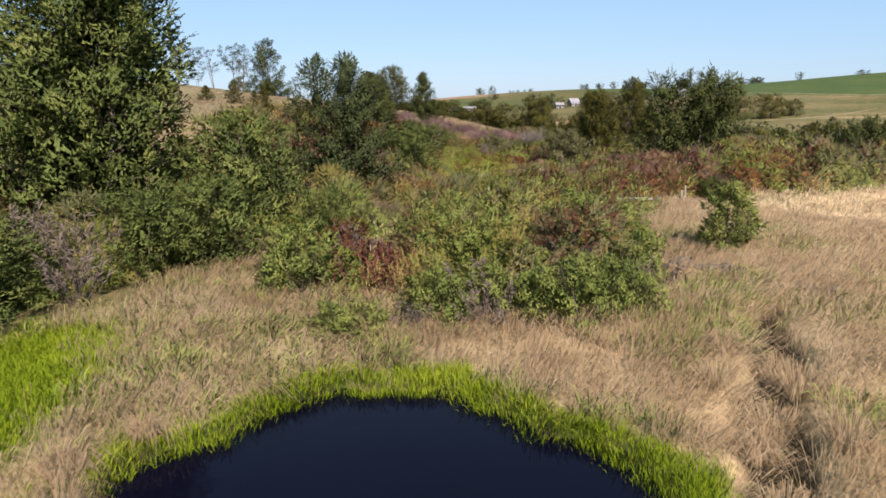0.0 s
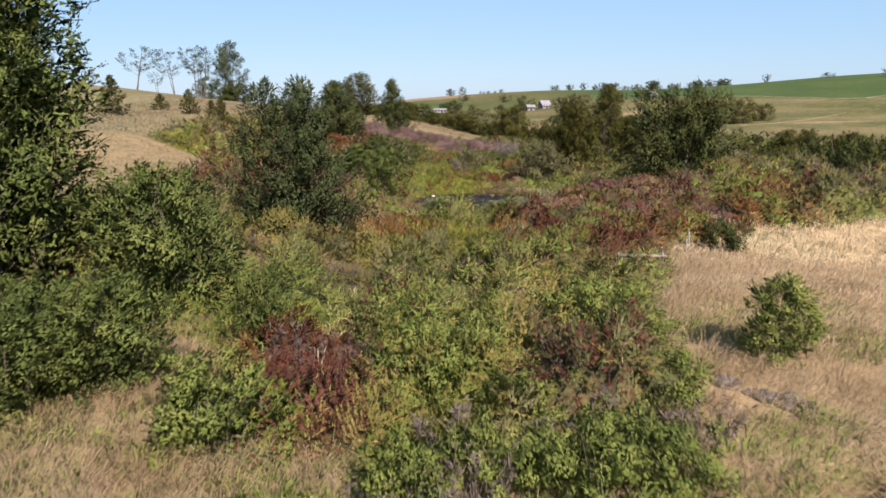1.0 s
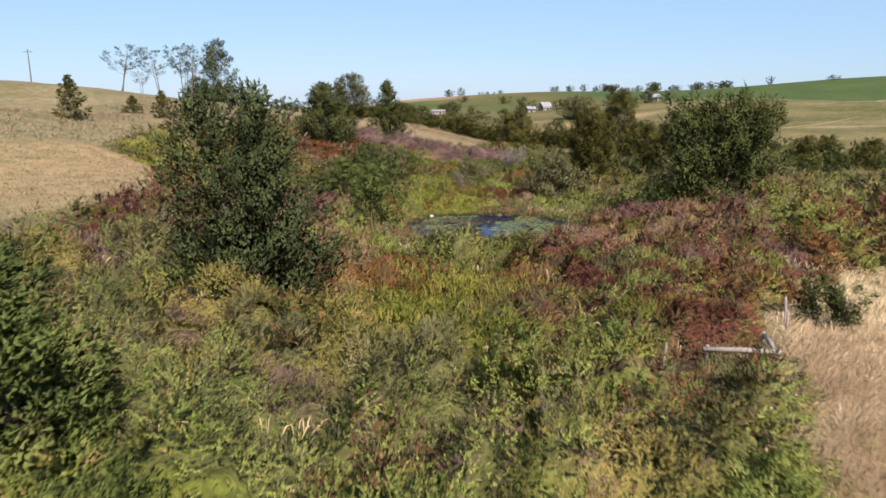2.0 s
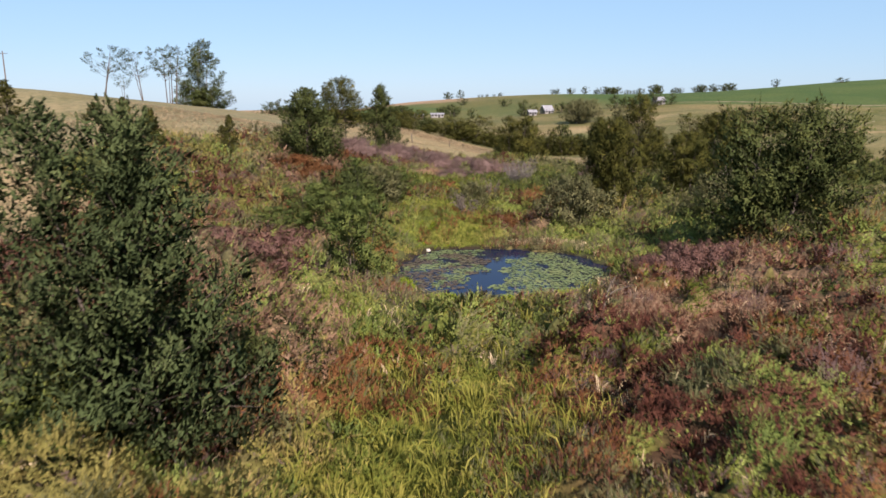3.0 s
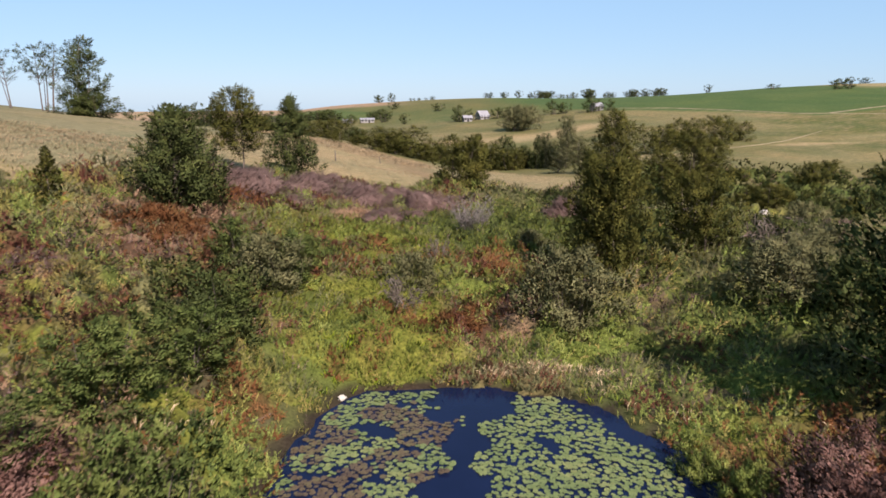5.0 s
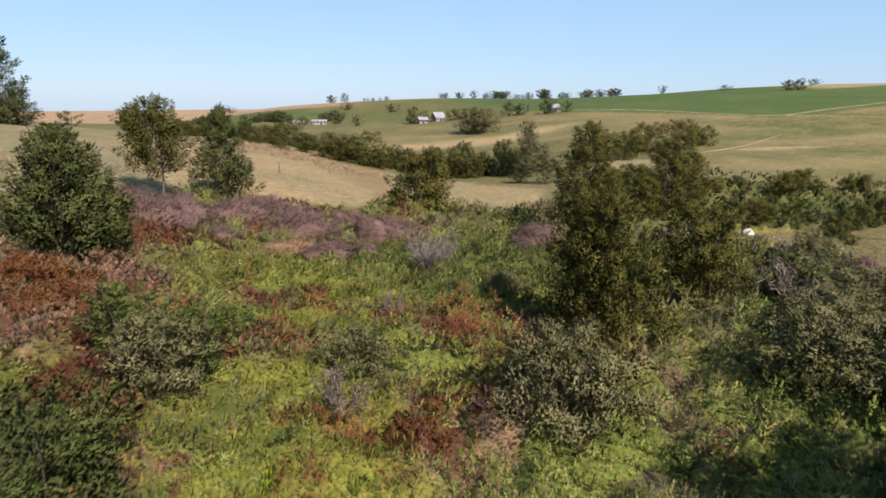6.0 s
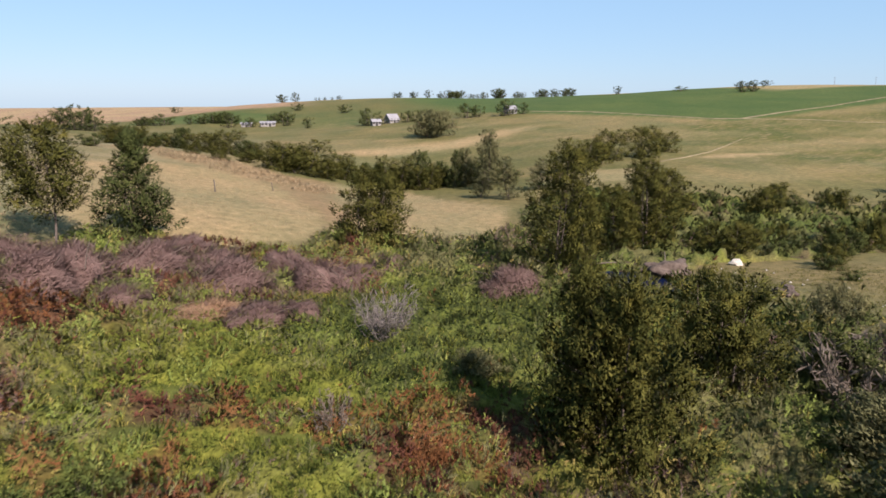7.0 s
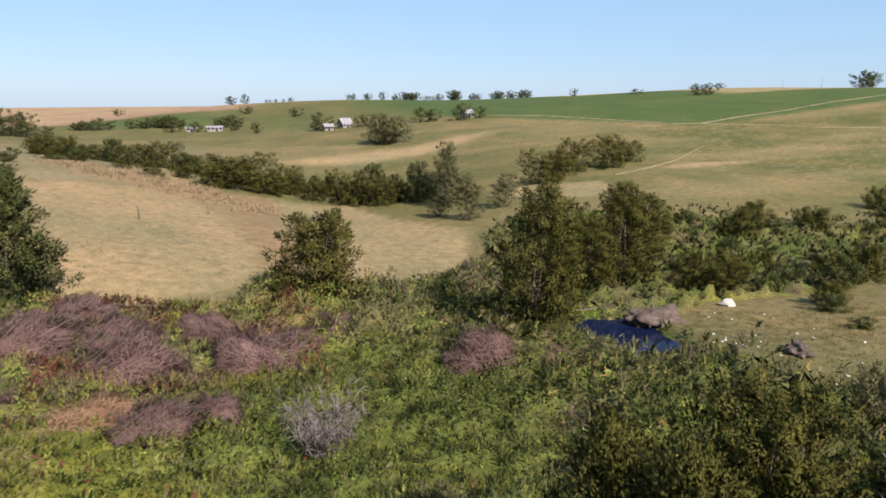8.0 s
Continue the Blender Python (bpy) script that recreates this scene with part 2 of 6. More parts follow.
def leaf_material(name, stops, patch_size=1.6, through_light=0.15, rough=0.8, spec=0.1, speckle=(0.8, 1.15)):
    """Foliage: each tuft has its own tone, mottled by leaf-sized specks and relief."""
    m, nodes, links, b = shader(name, rough, spec)
    m.cycles.use_bump_map_correction = False
    geo = nodes.new("ShaderNodeNewGeometry")
    tone = nodes.new("ShaderNodeAttribute")
    tone.attribute_name = "tone"
    wide = noise_of(nodes, links, 1.0 / patch_size, 2, geo.outputs["Position"])
    fine = noise_of(nodes, links, 11.0, 3, geo.outputs["Position"])
    total = None
    for source, low, high, share in ((tone.outputs["Fac"], -0.2, 1.2, 0.5), (wide.outputs["Fac"], 0.3, 0.7, 0.42), (geo.outputs["Random Per Island"], 0.0, 1.0, 0.08)):
        r = nodes.new("ShaderNodeMapRange")
        r.inputs[1].default_value, r.inputs[2].default_value, r.inputs[3].default_value, r.inputs[4].default_value = low, high, 0.0, share
        links.new(source, r.inputs[0])
        if total:
            a = nodes.new("ShaderNodeMath")
            links.new(total, a.inputs[0])
            links.new(r.outputs[0], a.inputs[1])
            total = a.outputs[0]
        else:
            total = r.outputs[0]
    col = ramp_of(nodes, stops)
    links.new(total, col.inputs["Fac"])
    shade = nodes.new("ShaderNodeMapRange")
    shade.inputs[1].default_value, shade.inputs[2].default_value = 0.33, 0.67
    shade.inputs[3].default_value, shade.inputs[4].default_value = speckle
    links.new(fine.outputs["Fac"], shade.inputs[0])
    final = mixed(nodes, links, col.outputs["Color"], shade.outputs[0], 1.0, "MULTIPLY")
    links.new(final, b.inputs["Base Color"])
    bm = nodes.new("ShaderNodeBump")
    bm.inputs["Strength"].default_value, bm.inputs["Distance"].default_value = 0.35, 0.02
    links.new(fine.outputs["Fac"], bm.inputs["Height"])
    # leaves share the turn of the shoot that they sit on
    soft = nodes.new("ShaderNodeAttribute")
    soft.attribute_name = "soft"
    turned = nodes.new("ShaderNodeVectorTransform")
    turned.vector_type, turned.convert_from, turned.convert_to = "NORMAL", "OBJECT", "WORLD"
    links.new(soft.outputs["Vector"], turned.inputs[0])
    links.new(turned.outputs[0], bm.inputs["Normal"])
    links.new(bm.outputs["Normal"], b.inputs["Normal"])
    tr = nodes.new("ShaderNodeBsdfTranslucent")
    links.new(final, tr.inputs["Color"])
    mx = nodes.new("ShaderNodeMixShader")
    mx.inputs[0].default_value = through_light + 0.17
    links.new(b.outputs[0], mx.inputs[1])
    links.new(tr.outputs[0], mx.inputs[2])
    links.new(mx.outputs[0], nodes["Material Output"].inputs["Surface"])
    return m


def plain_material(name, c1, c2, scale=6.0, rough=0.8, spec=0.2, bump=0.3):
    m, nodes, links, b = shader(name, rough, spec)
    co = nodes.new("ShaderNodeTexCoord")
    n = noise_of(nodes, links, scale, 6, co.outputs["Object"])
    n2 = noise_of(nodes, links, scale * 0.17, 3, co.outputs["Object"])
    r = ramp_of(nodes, [(0.3, c1), (0.7, c2)])
    links.new(n.outputs["Fac"], r.inputs["Fac"])
    links.new(mixed(nodes, links, r.outputs["Color"], n2.outputs["Fac"], 0.35, "SOFT_LIGHT"), b.inputs["Base Color"])
    bm = nodes.new("ShaderNodeBump")
    bm.inputs["Strength"].default_value = bump
    bm.inputs["Distance"].default_value = 0.03
    links.new(n.outputs["Fac"], bm.inputs["Height"])
    links.new(bm.outputs["Normal"], b.inputs["Normal"])
    return m


def ground_material(name="ground", grain=9.0):
    """Soil and turf: the colour of each cover, broken up by tufts and patches."""
    m, nodes, links, b = shader(name, 0.95, 0.1)
    at = nodes.new("ShaderNodeAttribute")
    at.attribute_name = "cover"
    geo = nodes.new("ShaderNodeNewGeometry")
    flat = nodes.new("ShaderNodeMapping")
    flat.inputs["Scale"].default_value = (1, 0.6, 1)
    links.new(geo.outputs["Position"], flat.inputs["Vector"])
    fine = noise_of(nodes, links, grain, 6, geo.outputs["Position"])
    mid = noise_of(nodes, links, 0.9, 5, geo.outputs["Position"])
    wide = noise_of(nodes, links, 0.06, 6, flat.outputs["Vector"])
    c = at.outputs["Color"]
    if grain > 5:
        # grazed-out dry grass in thin streaks along the contour
        lie = nodes.new("ShaderNodeMapping")
        lie.inputs["Rotation"].default_value = (0, 0, math.radians(-29))
        links.new(geo.outputs["Position"], lie.inputs["Vector"])
        long = nodes.new("ShaderNodeMapping")
        long.inputs["Scale"].default_value = (0.22, 1, 1)
        links.new(lie.outputs["Vector"], long.inputs["Vector"])
        thin = noise_of(nodes, links, 0.8, 8, long.outputs["Vector"])
        belt = noise_of(nodes, links, 0.045, 3, long.outputs["Vector"])
        r1, r2 = ramp_of(nodes, [(0.50, (0, 0, 0)), (0.70, (1, 1, 1))]), ramp_of(nodes, [(0.40, (0.12, 0.12, 0.12)), (0.60, (1, 1, 1))])
        links.new(thin.outputs["Fac"], r1.inputs["Fac"])
        links.new(belt.outputs["Fac"], r2.inputs["Fac"])
        dry = nodes.new("ShaderNodeMath")
        dry.operation = "MULTIPLY"
        links.new(mixed(nodes, links, r1.outputs["Color"], r2.outputs["Color"], 1.0, "MULTIPLY"), dry.inputs[0])
        inv = nodes.new("ShaderNodeMath")
        inv.operation = "SUBTRACT"
        inv.inputs[0].default_value = 1.0
        links.new(at.outputs["Alpha"], inv.inputs[1])
        links.new(inv.outputs[0], dry.inputs[1])
        c = mixed(nodes, links, c, (0.158, 0.129, 0.069), dry.outputs[0])
    # undergrowth takes a stronger mottle that imitates the dark gaps between leaves
    for tex, lo, hi, low, high in ((fine, 0.3, 0.7, (0.62, 0.6, 0.58) if grain > 5 else (0.5, 0.5, 0.5), (1.3, 1.3, 1.28) if grain > 5 else (1.45, 1.45, 1.4)), (mid, 0.32, 0.68, (0.75, 0.78, 0.72), (1.22, 1.16, 1.12)), (wide, 0.35, 0.65, (0.84, 0.92, 0.86), (1.2, 1.1, 1.08))):
        r = ramp_of(nodes, [(lo, low), (hi, high)])
        links.new(tex.outputs["Fac"], r.inputs["Fac"])
        c = mixed(nodes, links, c, r.outputs["Color"], 1.0, "MULTIPLY")
    links.new(c, b.inputs["Base Color"])
    bm = nodes.new("ShaderNodeBump")
    bm.inputs["Strength"].default_value, bm.inputs["Distance"].default_value = 0.8, 0.12
    links.new((mid if grain > 5 else fine).outputs["Fac"], bm.inputs["Height"])
    links.new(bm.outputs["Normal"], b.inputs["Normal"])
    return m


def water_material(name, tint, ripple=0.06):
    m, nodes, links, b = shader(name, 0.05, 0.5)
    b.inputs["IOR"].default_value = 1.33
    b.inputs["Specular IOR Level"].default_value = 0.10
    geo = nodes.new("ShaderNodeNewGeometry")
    n = noise_of(nodes, links, 3.0, 4, geo.outputs["Position"])
    r = ramp_of(nodes, [(0.3, tuple(0.7 * v for v in tint)), (0.75, tint)])
    murk = noise_of(nodes, links, 0.35, 3, geo.outputs["Position"])
    links.new(murk.outputs["Fac"], r.inputs["Fac"])
    links.new(r.outputs["Color"], b.inputs["Base Color"])
    bm = nodes.new("ShaderNodeBump")
    bm.inputs["Strength"].default_value, bm.inputs["Distance"].default_value = ripple, 0.05
    links.new(n.outputs["Fac"], bm.inputs["Height"])
    links.new(bm.outputs["Normal"], b.inputs["Normal"])
    return m


M_GROUND = ground_material()
M_WATER = water_material("dark_water", (0.002, 0.002, 0.007))
# blue of the reflected sky is put into the base colour
M_WATER_BLUE = water_material("pond_water", (0.005, 0.010, 0.032))
M_BARK = plain_material("grey_bark", (0.046, 0.037, 0.028), (0.131, 0.108, 0.089), 14)
M_PALE_BARK = plain_material("pale_bark", (0.148, 0.130, 0.106), (0.254, 0.231, 0.203), 9)
M_DEAD_WOOD = plain_material("bleached_wood", (0.064, 0.053, 0.041), (0.133, 0.109, 0.084), 12)
M_BLEACHED = plain_material("sun_bleached_wood", (0.085, 0.075, 0.065), (0.164, 0.145, 0.131), 12)
M_POST = plain_material("weathered_timber", (0.146, 0.128, 0.109), (0.262, 0.234, 0.205), 18)
M_WHITEWASH = plain_material("whitewash", (0.145, 0.140, 0.128), (0.221, 0.217, 0.198), 2, 0.8)
M_ROOF = plain_material("pale_roof_sheet", (0.162, 0.162, 0.167), (0.243, 0.243, 0.248), 2, 0.5, 0.4)
M_DARK = plain_material("dark_opening", (0.015, 0.015, 0.015), (0.039, 0.039, 0.039), 2, 0.6)
M_TRACK = plain_material("trodden_soil", (0.092, 0.081, 0.042), (0.216, 0.173, 0.104), 0.3, 0.95)
M_DARK_POST = plain_material("dark_timber", (0.054, 0.046, 0.039), (0.115, 0.100, 0.085), 18)
M_ROCK = plain_material("grey_rock", (0.042, 0.037, 0.032), (0.123, 0.112, 0.096), 6, 0.9)
M_STONE = plain_material("pale_stone", (0.277, 0.254, 0.208), (0.462, 0.439, 0.377), 5, 0.85)
M_WATTLE = leaf_material("wattle_leaf", [(0.1, (0.049, 0.070, 0.022)), (0.5, (0.099, 0.133, 0.034)), (0.9, (0.183, 0.201, 0.056))], 1.2, 0.1)
M_WATTLE_DARK = leaf_material("dark_leaf", [(0.1, (0.032, 0.042, 0.015)), (0.5, (0.059, 0.076, 0.022)), (0.9, (0.111, 0.119, 0.034))], 1.2, 0.08)
M_BLACKWOOD = leaf_material("blackwood_leaf", [(0.1, (0.029, 0.042, 0.017)), (0.5, (0.054, 0.076, 0.027)), (0.9, (0.099, 0.118, 0.044))], 1.2, 0.08)
M_OLIVE = leaf_material("olive_leaf", [(0.1, (0.040, 0.046, 0.010)), (0.5, (0.074, 0.076, 0.017)), (0.9, (0.128, 0.116, 0.025))], 1.2, 0.1)
M_GREY = leaf_material("grey_green_leaf", [(0.1, (0.072, 0.077, 0.036)), (0.5, (0.132, 0.133, 0.058)), (0.9, (0.220, 0.205, 0.096))], 1.2, 0.14)
M_FRESH = leaf_material("fresh_leaf", [(0.1, (0.088, 0.124, 0.035)), (0.5, (0.179, 0.226, 0.053)), (0.9, (0.331, 0.345, 0.099))], 1.0, 0.16)
M_BUSH = leaf_material("brush_leaf", [(0.05, (0.104, 0.103, 0.030)), (0.35, (0.181, 0.171, 0.046)), (0.6, (0.260, 0.217, 0.066)), (0.8, (0.306, 0.210, 0.090)), (1.0, (0.260, 0.134, 0.068))], 1.8, 0.17)
M_UNDER = ground_material("undergrowth", 4.9)
M_HERB = leaf_material("herb_leaf", [(0.1, (0.076, 0.099, 0.018)), (0.5, (0.137, 0.163, 0.028)), (0.85, (0.196, 0.200, 0.045)), (1.0, (0.215, 0.150, 0.067))], 2.2, 0.2)
M_BRACKEN = leaf_material("bracken_frond", [(0.05, (0.043, 0.014, 0.009)), (0.4, (0.093, 0.036, 0.023)), (0.65, (0.146, 0.065, 0.041)), (0.85, (0.104, 0.058, 0.024)), (1.0, (0.067, 0.049, 0.013))], 1.6, 0.15)
M_RUST = leaf_material("rust_frond", [(0.1, (0.083, 0.031, 0.013)), (0.5, (0.158, 0.069, 0.026)), (0.9, (0.207, 0.123, 0.050))], 1.4, 0.15)
M_MOUND = leaf_material("bracken_mound", [(0.1, (0.098, 0.050, 0.040)), (0.5, (0.185, 0.102, 0.080)), (0.9, (0.280, 0.172, 0.135))], 1.4, 0.14)
M_FERN = leaf_material("dry_fern", [(0.1, (0.125, 0.072, 0.042)), (0.5, (0.230, 0.142, 0.084)), (0.9, (0.335, 0.232, 0.144))], 1.6, 0.12)
M_DEAD = leaf_material("dead_twig", [(0.1, (0.064, 0.041, 0.034)), (0.5, (0.140, 0.092, 0.079)), (0.9, (0.246, 0.168, 0.141))], 2.0, 0.08)
M_STRAW = leaf_material("straw", [(0.1, (0.337, 0.244, 0.138)), (0.45, (0.506, 0.389, 0.229)), (0.75, (0.631, 0.508, 0.326)), (0.95, (0.360, 0.340, 0.143))], 1.8, 0.25, speckle=(0.85, 1.12))
# straw at two thirds of its colour; on near grass it paints self-shadow
M_STRAW_DARK = leaf_material("darkened_straw", [(0.1, (0.223, 0.157, 0.085)), (0.45, (0.337, 0.252, 0.141)), (0.75, (0.419, 0.330, 0.200)), (0.95, (0.239, 0.220, 0.087))], 1.8, 0.25, speckle=(0.85, 1.12))
M_SEDGE = leaf_material("sedge_blade", [(0.1, (0.096, 0.146, 0.007)), (0.5, (0.193, 0.266, 0.011)), (0.9, (0.310, 0.365, 0.031))], 1.2, 0.35)
M_REED = leaf_material("reed_blade", [(0.1, (0.095, 0.113, 0.016)), (0.5, (0.221, 0.217, 0.040)), (0.9, (0.435, 0.364, 0.101))], 1.4, 0.3)
M_PAD = leaf_material("lily_pad", [(0.0, (0.075, 0.106, 0.036)), (0.5, (0.124, 0.160, 0.055)), (1.0, (0.191, 0.198, 0.072))], 1.8, 0.05, 0.5, 0.3, (0.85, 1.12))
M_PAD_RED = leaf_material("reddened_lily_pad", [(0.0, (0.054, 0.035, 0.027)), (0.5, (0.089, 0.065, 0.035)), (1.0, (0.108, 0.108, 0.042))], 1.2, 0.05, 0.5, 0.3)


# ---- mesh makers ----
def mesh_of(name, verts, faces, material, smooth=False, tone=None, soft=None):
    me = bpy.data.meshes.new(name)
    verts, faces = np.asarray(verts, np.float32), np.asarray(faces, np.int32)
    k = faces.shape[1]
    me.vertices.add(len(verts))
    me.vertices.foreach_set("co", verts.ravel())
    me.loops.add(faces.size)
    me.loops.foreach_set("vertex_index", faces.ravel())
    me.polygons.add(len(faces))
    me.polygons.foreach_set("loop_start", np.arange(0, faces.size, k, dtype=np.int32))
    me.polygons.foreach_set("loop_total", np.full(len(faces), k, np.int32))
    if smooth:
        me.polygons.foreach_set("use_smooth", np.ones(len(faces), bool))
    me.update(calc_edges=True)
    me.materials.append(material)
    if tone is not None:
        at = me.attributes.new("tone", "FLOAT", "POINT")
        at.data.foreach_set("value", np.asarray(tone, np.float32))
        if soft is None:
            # each blade's own upper side, rounded towards the sky
            n = np.cross(verts[faces[:, 1]] - verts[faces[:, 0]], verts[faces[:, 2]] - verts[faces[:, 0]])
            n = unit(n * np.where(n[:, 2:] < 0, -1, 1))
            soft = np.zeros((len(verts), 3))
            for j in range(k):
                soft[faces[:, j]] = n
            soft = unit(soft + [0, -0.15, 0.6])
        at = me.attributes.new("soft", "FLOAT_VECTOR", "POINT")
        at.data.foreach_set("vector", np.asarray(soft, np.float32).ravel())
    return me


def part(name, mesh, parent, label=""):
    ob = new(name, mesh)
    ob.parent = parent
    return tagged(ob, label)


def unit(v):
    return v / np.maximum(np.linalg.norm(v, axis=-1, keepdims=True), 1e-9)


def blades(rng, base, way, length, width, droop=0.15, lift=0.0, face=None):
    """Pointed leaves or blades, each a folded lozenge from base along way; droop bends the tip down by that share of its length.
    face: the way that each leaf's broad side turns."""
    n = len(base)
    way = unit(way)
    length, width = np.broadcast_to(length, (n,))[:, None], np.broadcast_to(width, (n,))[:, None]
    side = unit(np.cross(way, rng.normal(size=(n, 3)) if face is None else face)) * width * 0.5
    mid = base + way * length * 0.5
    mid[:, 2] += (lift * length)[:, 0]
    tip = base + way * length
    tip[:, 2] -= (droop * length)[:, 0]
    v = np.stack([base, mid + side, tip, mid - side], 1).reshape(-1, 3)
    i = np.arange(n)[:, None] * 4
    # two faces that share the fold from side to side
    return v, np.concatenate([i + [0, 1, 3], i + [1, 2, 3]], 0)


def join(lots):
    """Several lots of points and faces, and of what goes with their points, as one."""
    vs, fs, at = [], [], 0
    for lot in lots:
        vs.append(lot[0])
        fs.append(np.asarray(lot[1]) + at)
        at += len(lot[0])
    rest = [np.concatenate([lot[k] for lot in lots]) for k in range(2, len(lots[0]))]
    return (np.concatenate(vs), np.concatenate(fs), *rest)


def darts(rng, base, way, length, width, face):
    """Small pointed leaves of one face each, broad at the base."""
    n = len(base)
    way = unit(way)
    side = unit(np.cross(way, face)) * np.broadcast_to(width, (n,))[:, None] * 0.5
    tip = base + way * np.broadcast_to(length, (n,))[:, None]
    v = np.stack([base - side, base + side, tip], 1).reshape(-1, 3)
    return v, np.arange(n * 3).reshape(-1, 3)


def cores(rng, centre, radius, axis, tone, count, size, inner=0.7, leaf=0.4, stretch=0.45):
    """The leaf mass of each bough: leaves laid like shingles along its outside, swept towards its tip."""
    who = np.repeat(np.arange(len(centre)), count)
    m = len(who)
    d = unit(rng.normal(size=(m, 3)))
    ax = axis[who]
    along = (d * ax).sum(1, keepdims=True)
    way = ax - d * along + rng.normal(size=(m, 3)) * 0.55 + 0.25 * d
    p = centre[who] + (d + stretch * along * ax) * (radius[who] * rng.uniform(inner, 1.0, m))[:, None] - unit(way) * (radius[who] * 0.5 * size)[:, None]
    v, f = darts(rng, p, way, radius[who] * size * rng.uniform(0.7, 1.3, m), radius[who] * size * leaf * rng.uniform(0.7, 1.3, m), d + rng.normal(size=(m, 3)) * 0.2)
    tn = np.clip(tone[who] + rng.uniform(-0.12, 0.12, m), 0, 1)
    return v, f, np.repeat(tn, 3), np.repeat(unit(d + 0.1 * ax + rng.normal(size=(m, 3)) * 0.15), 3, 0)


def sprays(rng, base, axis, length, count, leaf, tone, face, splay=0.75, scale=1.0, turn=0.3):
    """Leafy shoots: leaves set round each axis from base, pointing out and forwards. leaf: length and width."""
    axis = unit(axis)
    n = len(base)
    who = np.repeat(np.arange(n), count)
    m = len(who)
    t = rng.uniform(0.0, 1.0, m)
    big = np.broadcast_to(scale, (n,))[who]
    ax = axis[who]
    p = base[who] + ax * (np.broadcast_to(length, (n,))[who] * t)[:, None]
    round_ = rng.normal(size=(m, 3))
    round_ = unit(round_ - ax * (round_ * ax).sum(1, keepdims=True))
    way = ax * (0.55 + 0.6 * t)[:, None] + round_ * (splay * (1.15 - 0.6 * t))[:, None] + [0, 0, 0.08]
    own = unit(np.cross(way, np.cross(0.7 * round_ + unit(face)[who] + rng.normal(size=(m, 3)) * turn, way)))
    v, f = darts(rng, p, way, big * leaf[0] * rng.uniform(0.6, 1.3, m) * (1.2 - 0.5 * t), big * leaf[1] * rng.uniform(0.6, 1.3, m) * (1.1 - 0.35 * t), own)
    soft = unit(0.3 * round_ + 1.2 * unit(face)[who] + 0.25 * ax + 0.2 * own)
    return v, f, np.repeat(np.clip(tone[who] + rng.uniform(-0.12, 0.12, m), 0, 1), 3), np.repeat(soft, 3, 0)


def tubes(paths, sides=5):
    """Tapered limbs: each path is a list of (point, radius). Quads, closed by a last point of small radius."""
    lots = []
    for path in paths:
        pts = np.array([p for p, _ in path], float)
        rad = np.array([r for _, r in path], float)
        way = unit(np.gradient(pts, axis=0))
        a = unit(np.cross(way, [0.31, 0.83, 0.47]))
        b = np.cross(way, a)
        ang = np.linspace(0, 2 * math.pi, sides, endpoint=False)
        ring = pts[:, None] + rad[:, None, None] * (np.cos(ang)[None, :, None] * a[:, None] + np.sin(ang)[None, :, None] * b[:, None])
        m = len(pts)
        f = []
        for i in range(m - 1):
            for j in range(sides):
                k = (j + 1) % sides
                f.append((i * sides + j, i * sides + k, (i + 1) * sides + k, (i + 1) * sides + j))
        lots.append((ring.reshape(-1, 3), np.array(f)))
    return join(lots)


def limb(rng, a, b, r0, r1, bend=0.12, steps=5):
    a, b = np.array(a, float), np.array(b, float)
    off = rng.normal(size=3) * bend * np.linalg.norm(b - a)
    return [(a + (b - a) * t + off * math.sin(math.pi * t) * np.array([1, 1, 0.4]), r0 + (r1 - r0) * t) for t in np.linspace(0, 1, steps)]


def box_mesh(name, sx, sy, sz, material, bevel=0.0):
    bm = bmesh.new()
    bmesh.ops.create_cube(bm, size=1)
    bmesh.ops.scale(bm, vec=(sx, sy, sz), verts=bm.verts)
    bmesh.ops.translate(bm, vec=(0, 0, sz / 2), verts=bm.verts)
    if bevel:
        bmesh.ops.bevel(bm, geom=bm.edges[:], offset=bevel, segments=1, affect="EDGES")
    me = bpy.data.meshes.new(name)
    bm.to_mesh(me)
    bm.free()
    me.materials.append(material)
    return me


# ---- trees and bushes ----
def crown_radius(shape, u):
    """Share of the half width at the share u of the crown's height."""
    u = np.asarray(u, float)
    if shape == "cone":
        return np.clip(1.05 * (1 - u) ** 0.75 * np.minimum(1, 0.55 + 3.2 * u), 0.08, 1)
    if shape == "dome":
        return np.clip(1.1 * (1 - u) ** 0.5 * np.minimum(1, 0.6 + 2.0 * u), 0.08, 1)
    if shape == "round":
        return np.sqrt(np.clip(1 - (2 * u - 0.85) ** 2 / 1.35, 0.05, 1))
    if shape == "umbrella":
        return np.clip(0.35 + 1.0 * u, 0, 1) * np.sqrt(np.clip(1.15 - u**3, 0.1, 1))
    return np.clip(np.sqrt(np.clip(1 - (1.9 * u - 0.7) ** 2 / 1.6, 0.05, 1)), 0.1, 1)  # "egg"


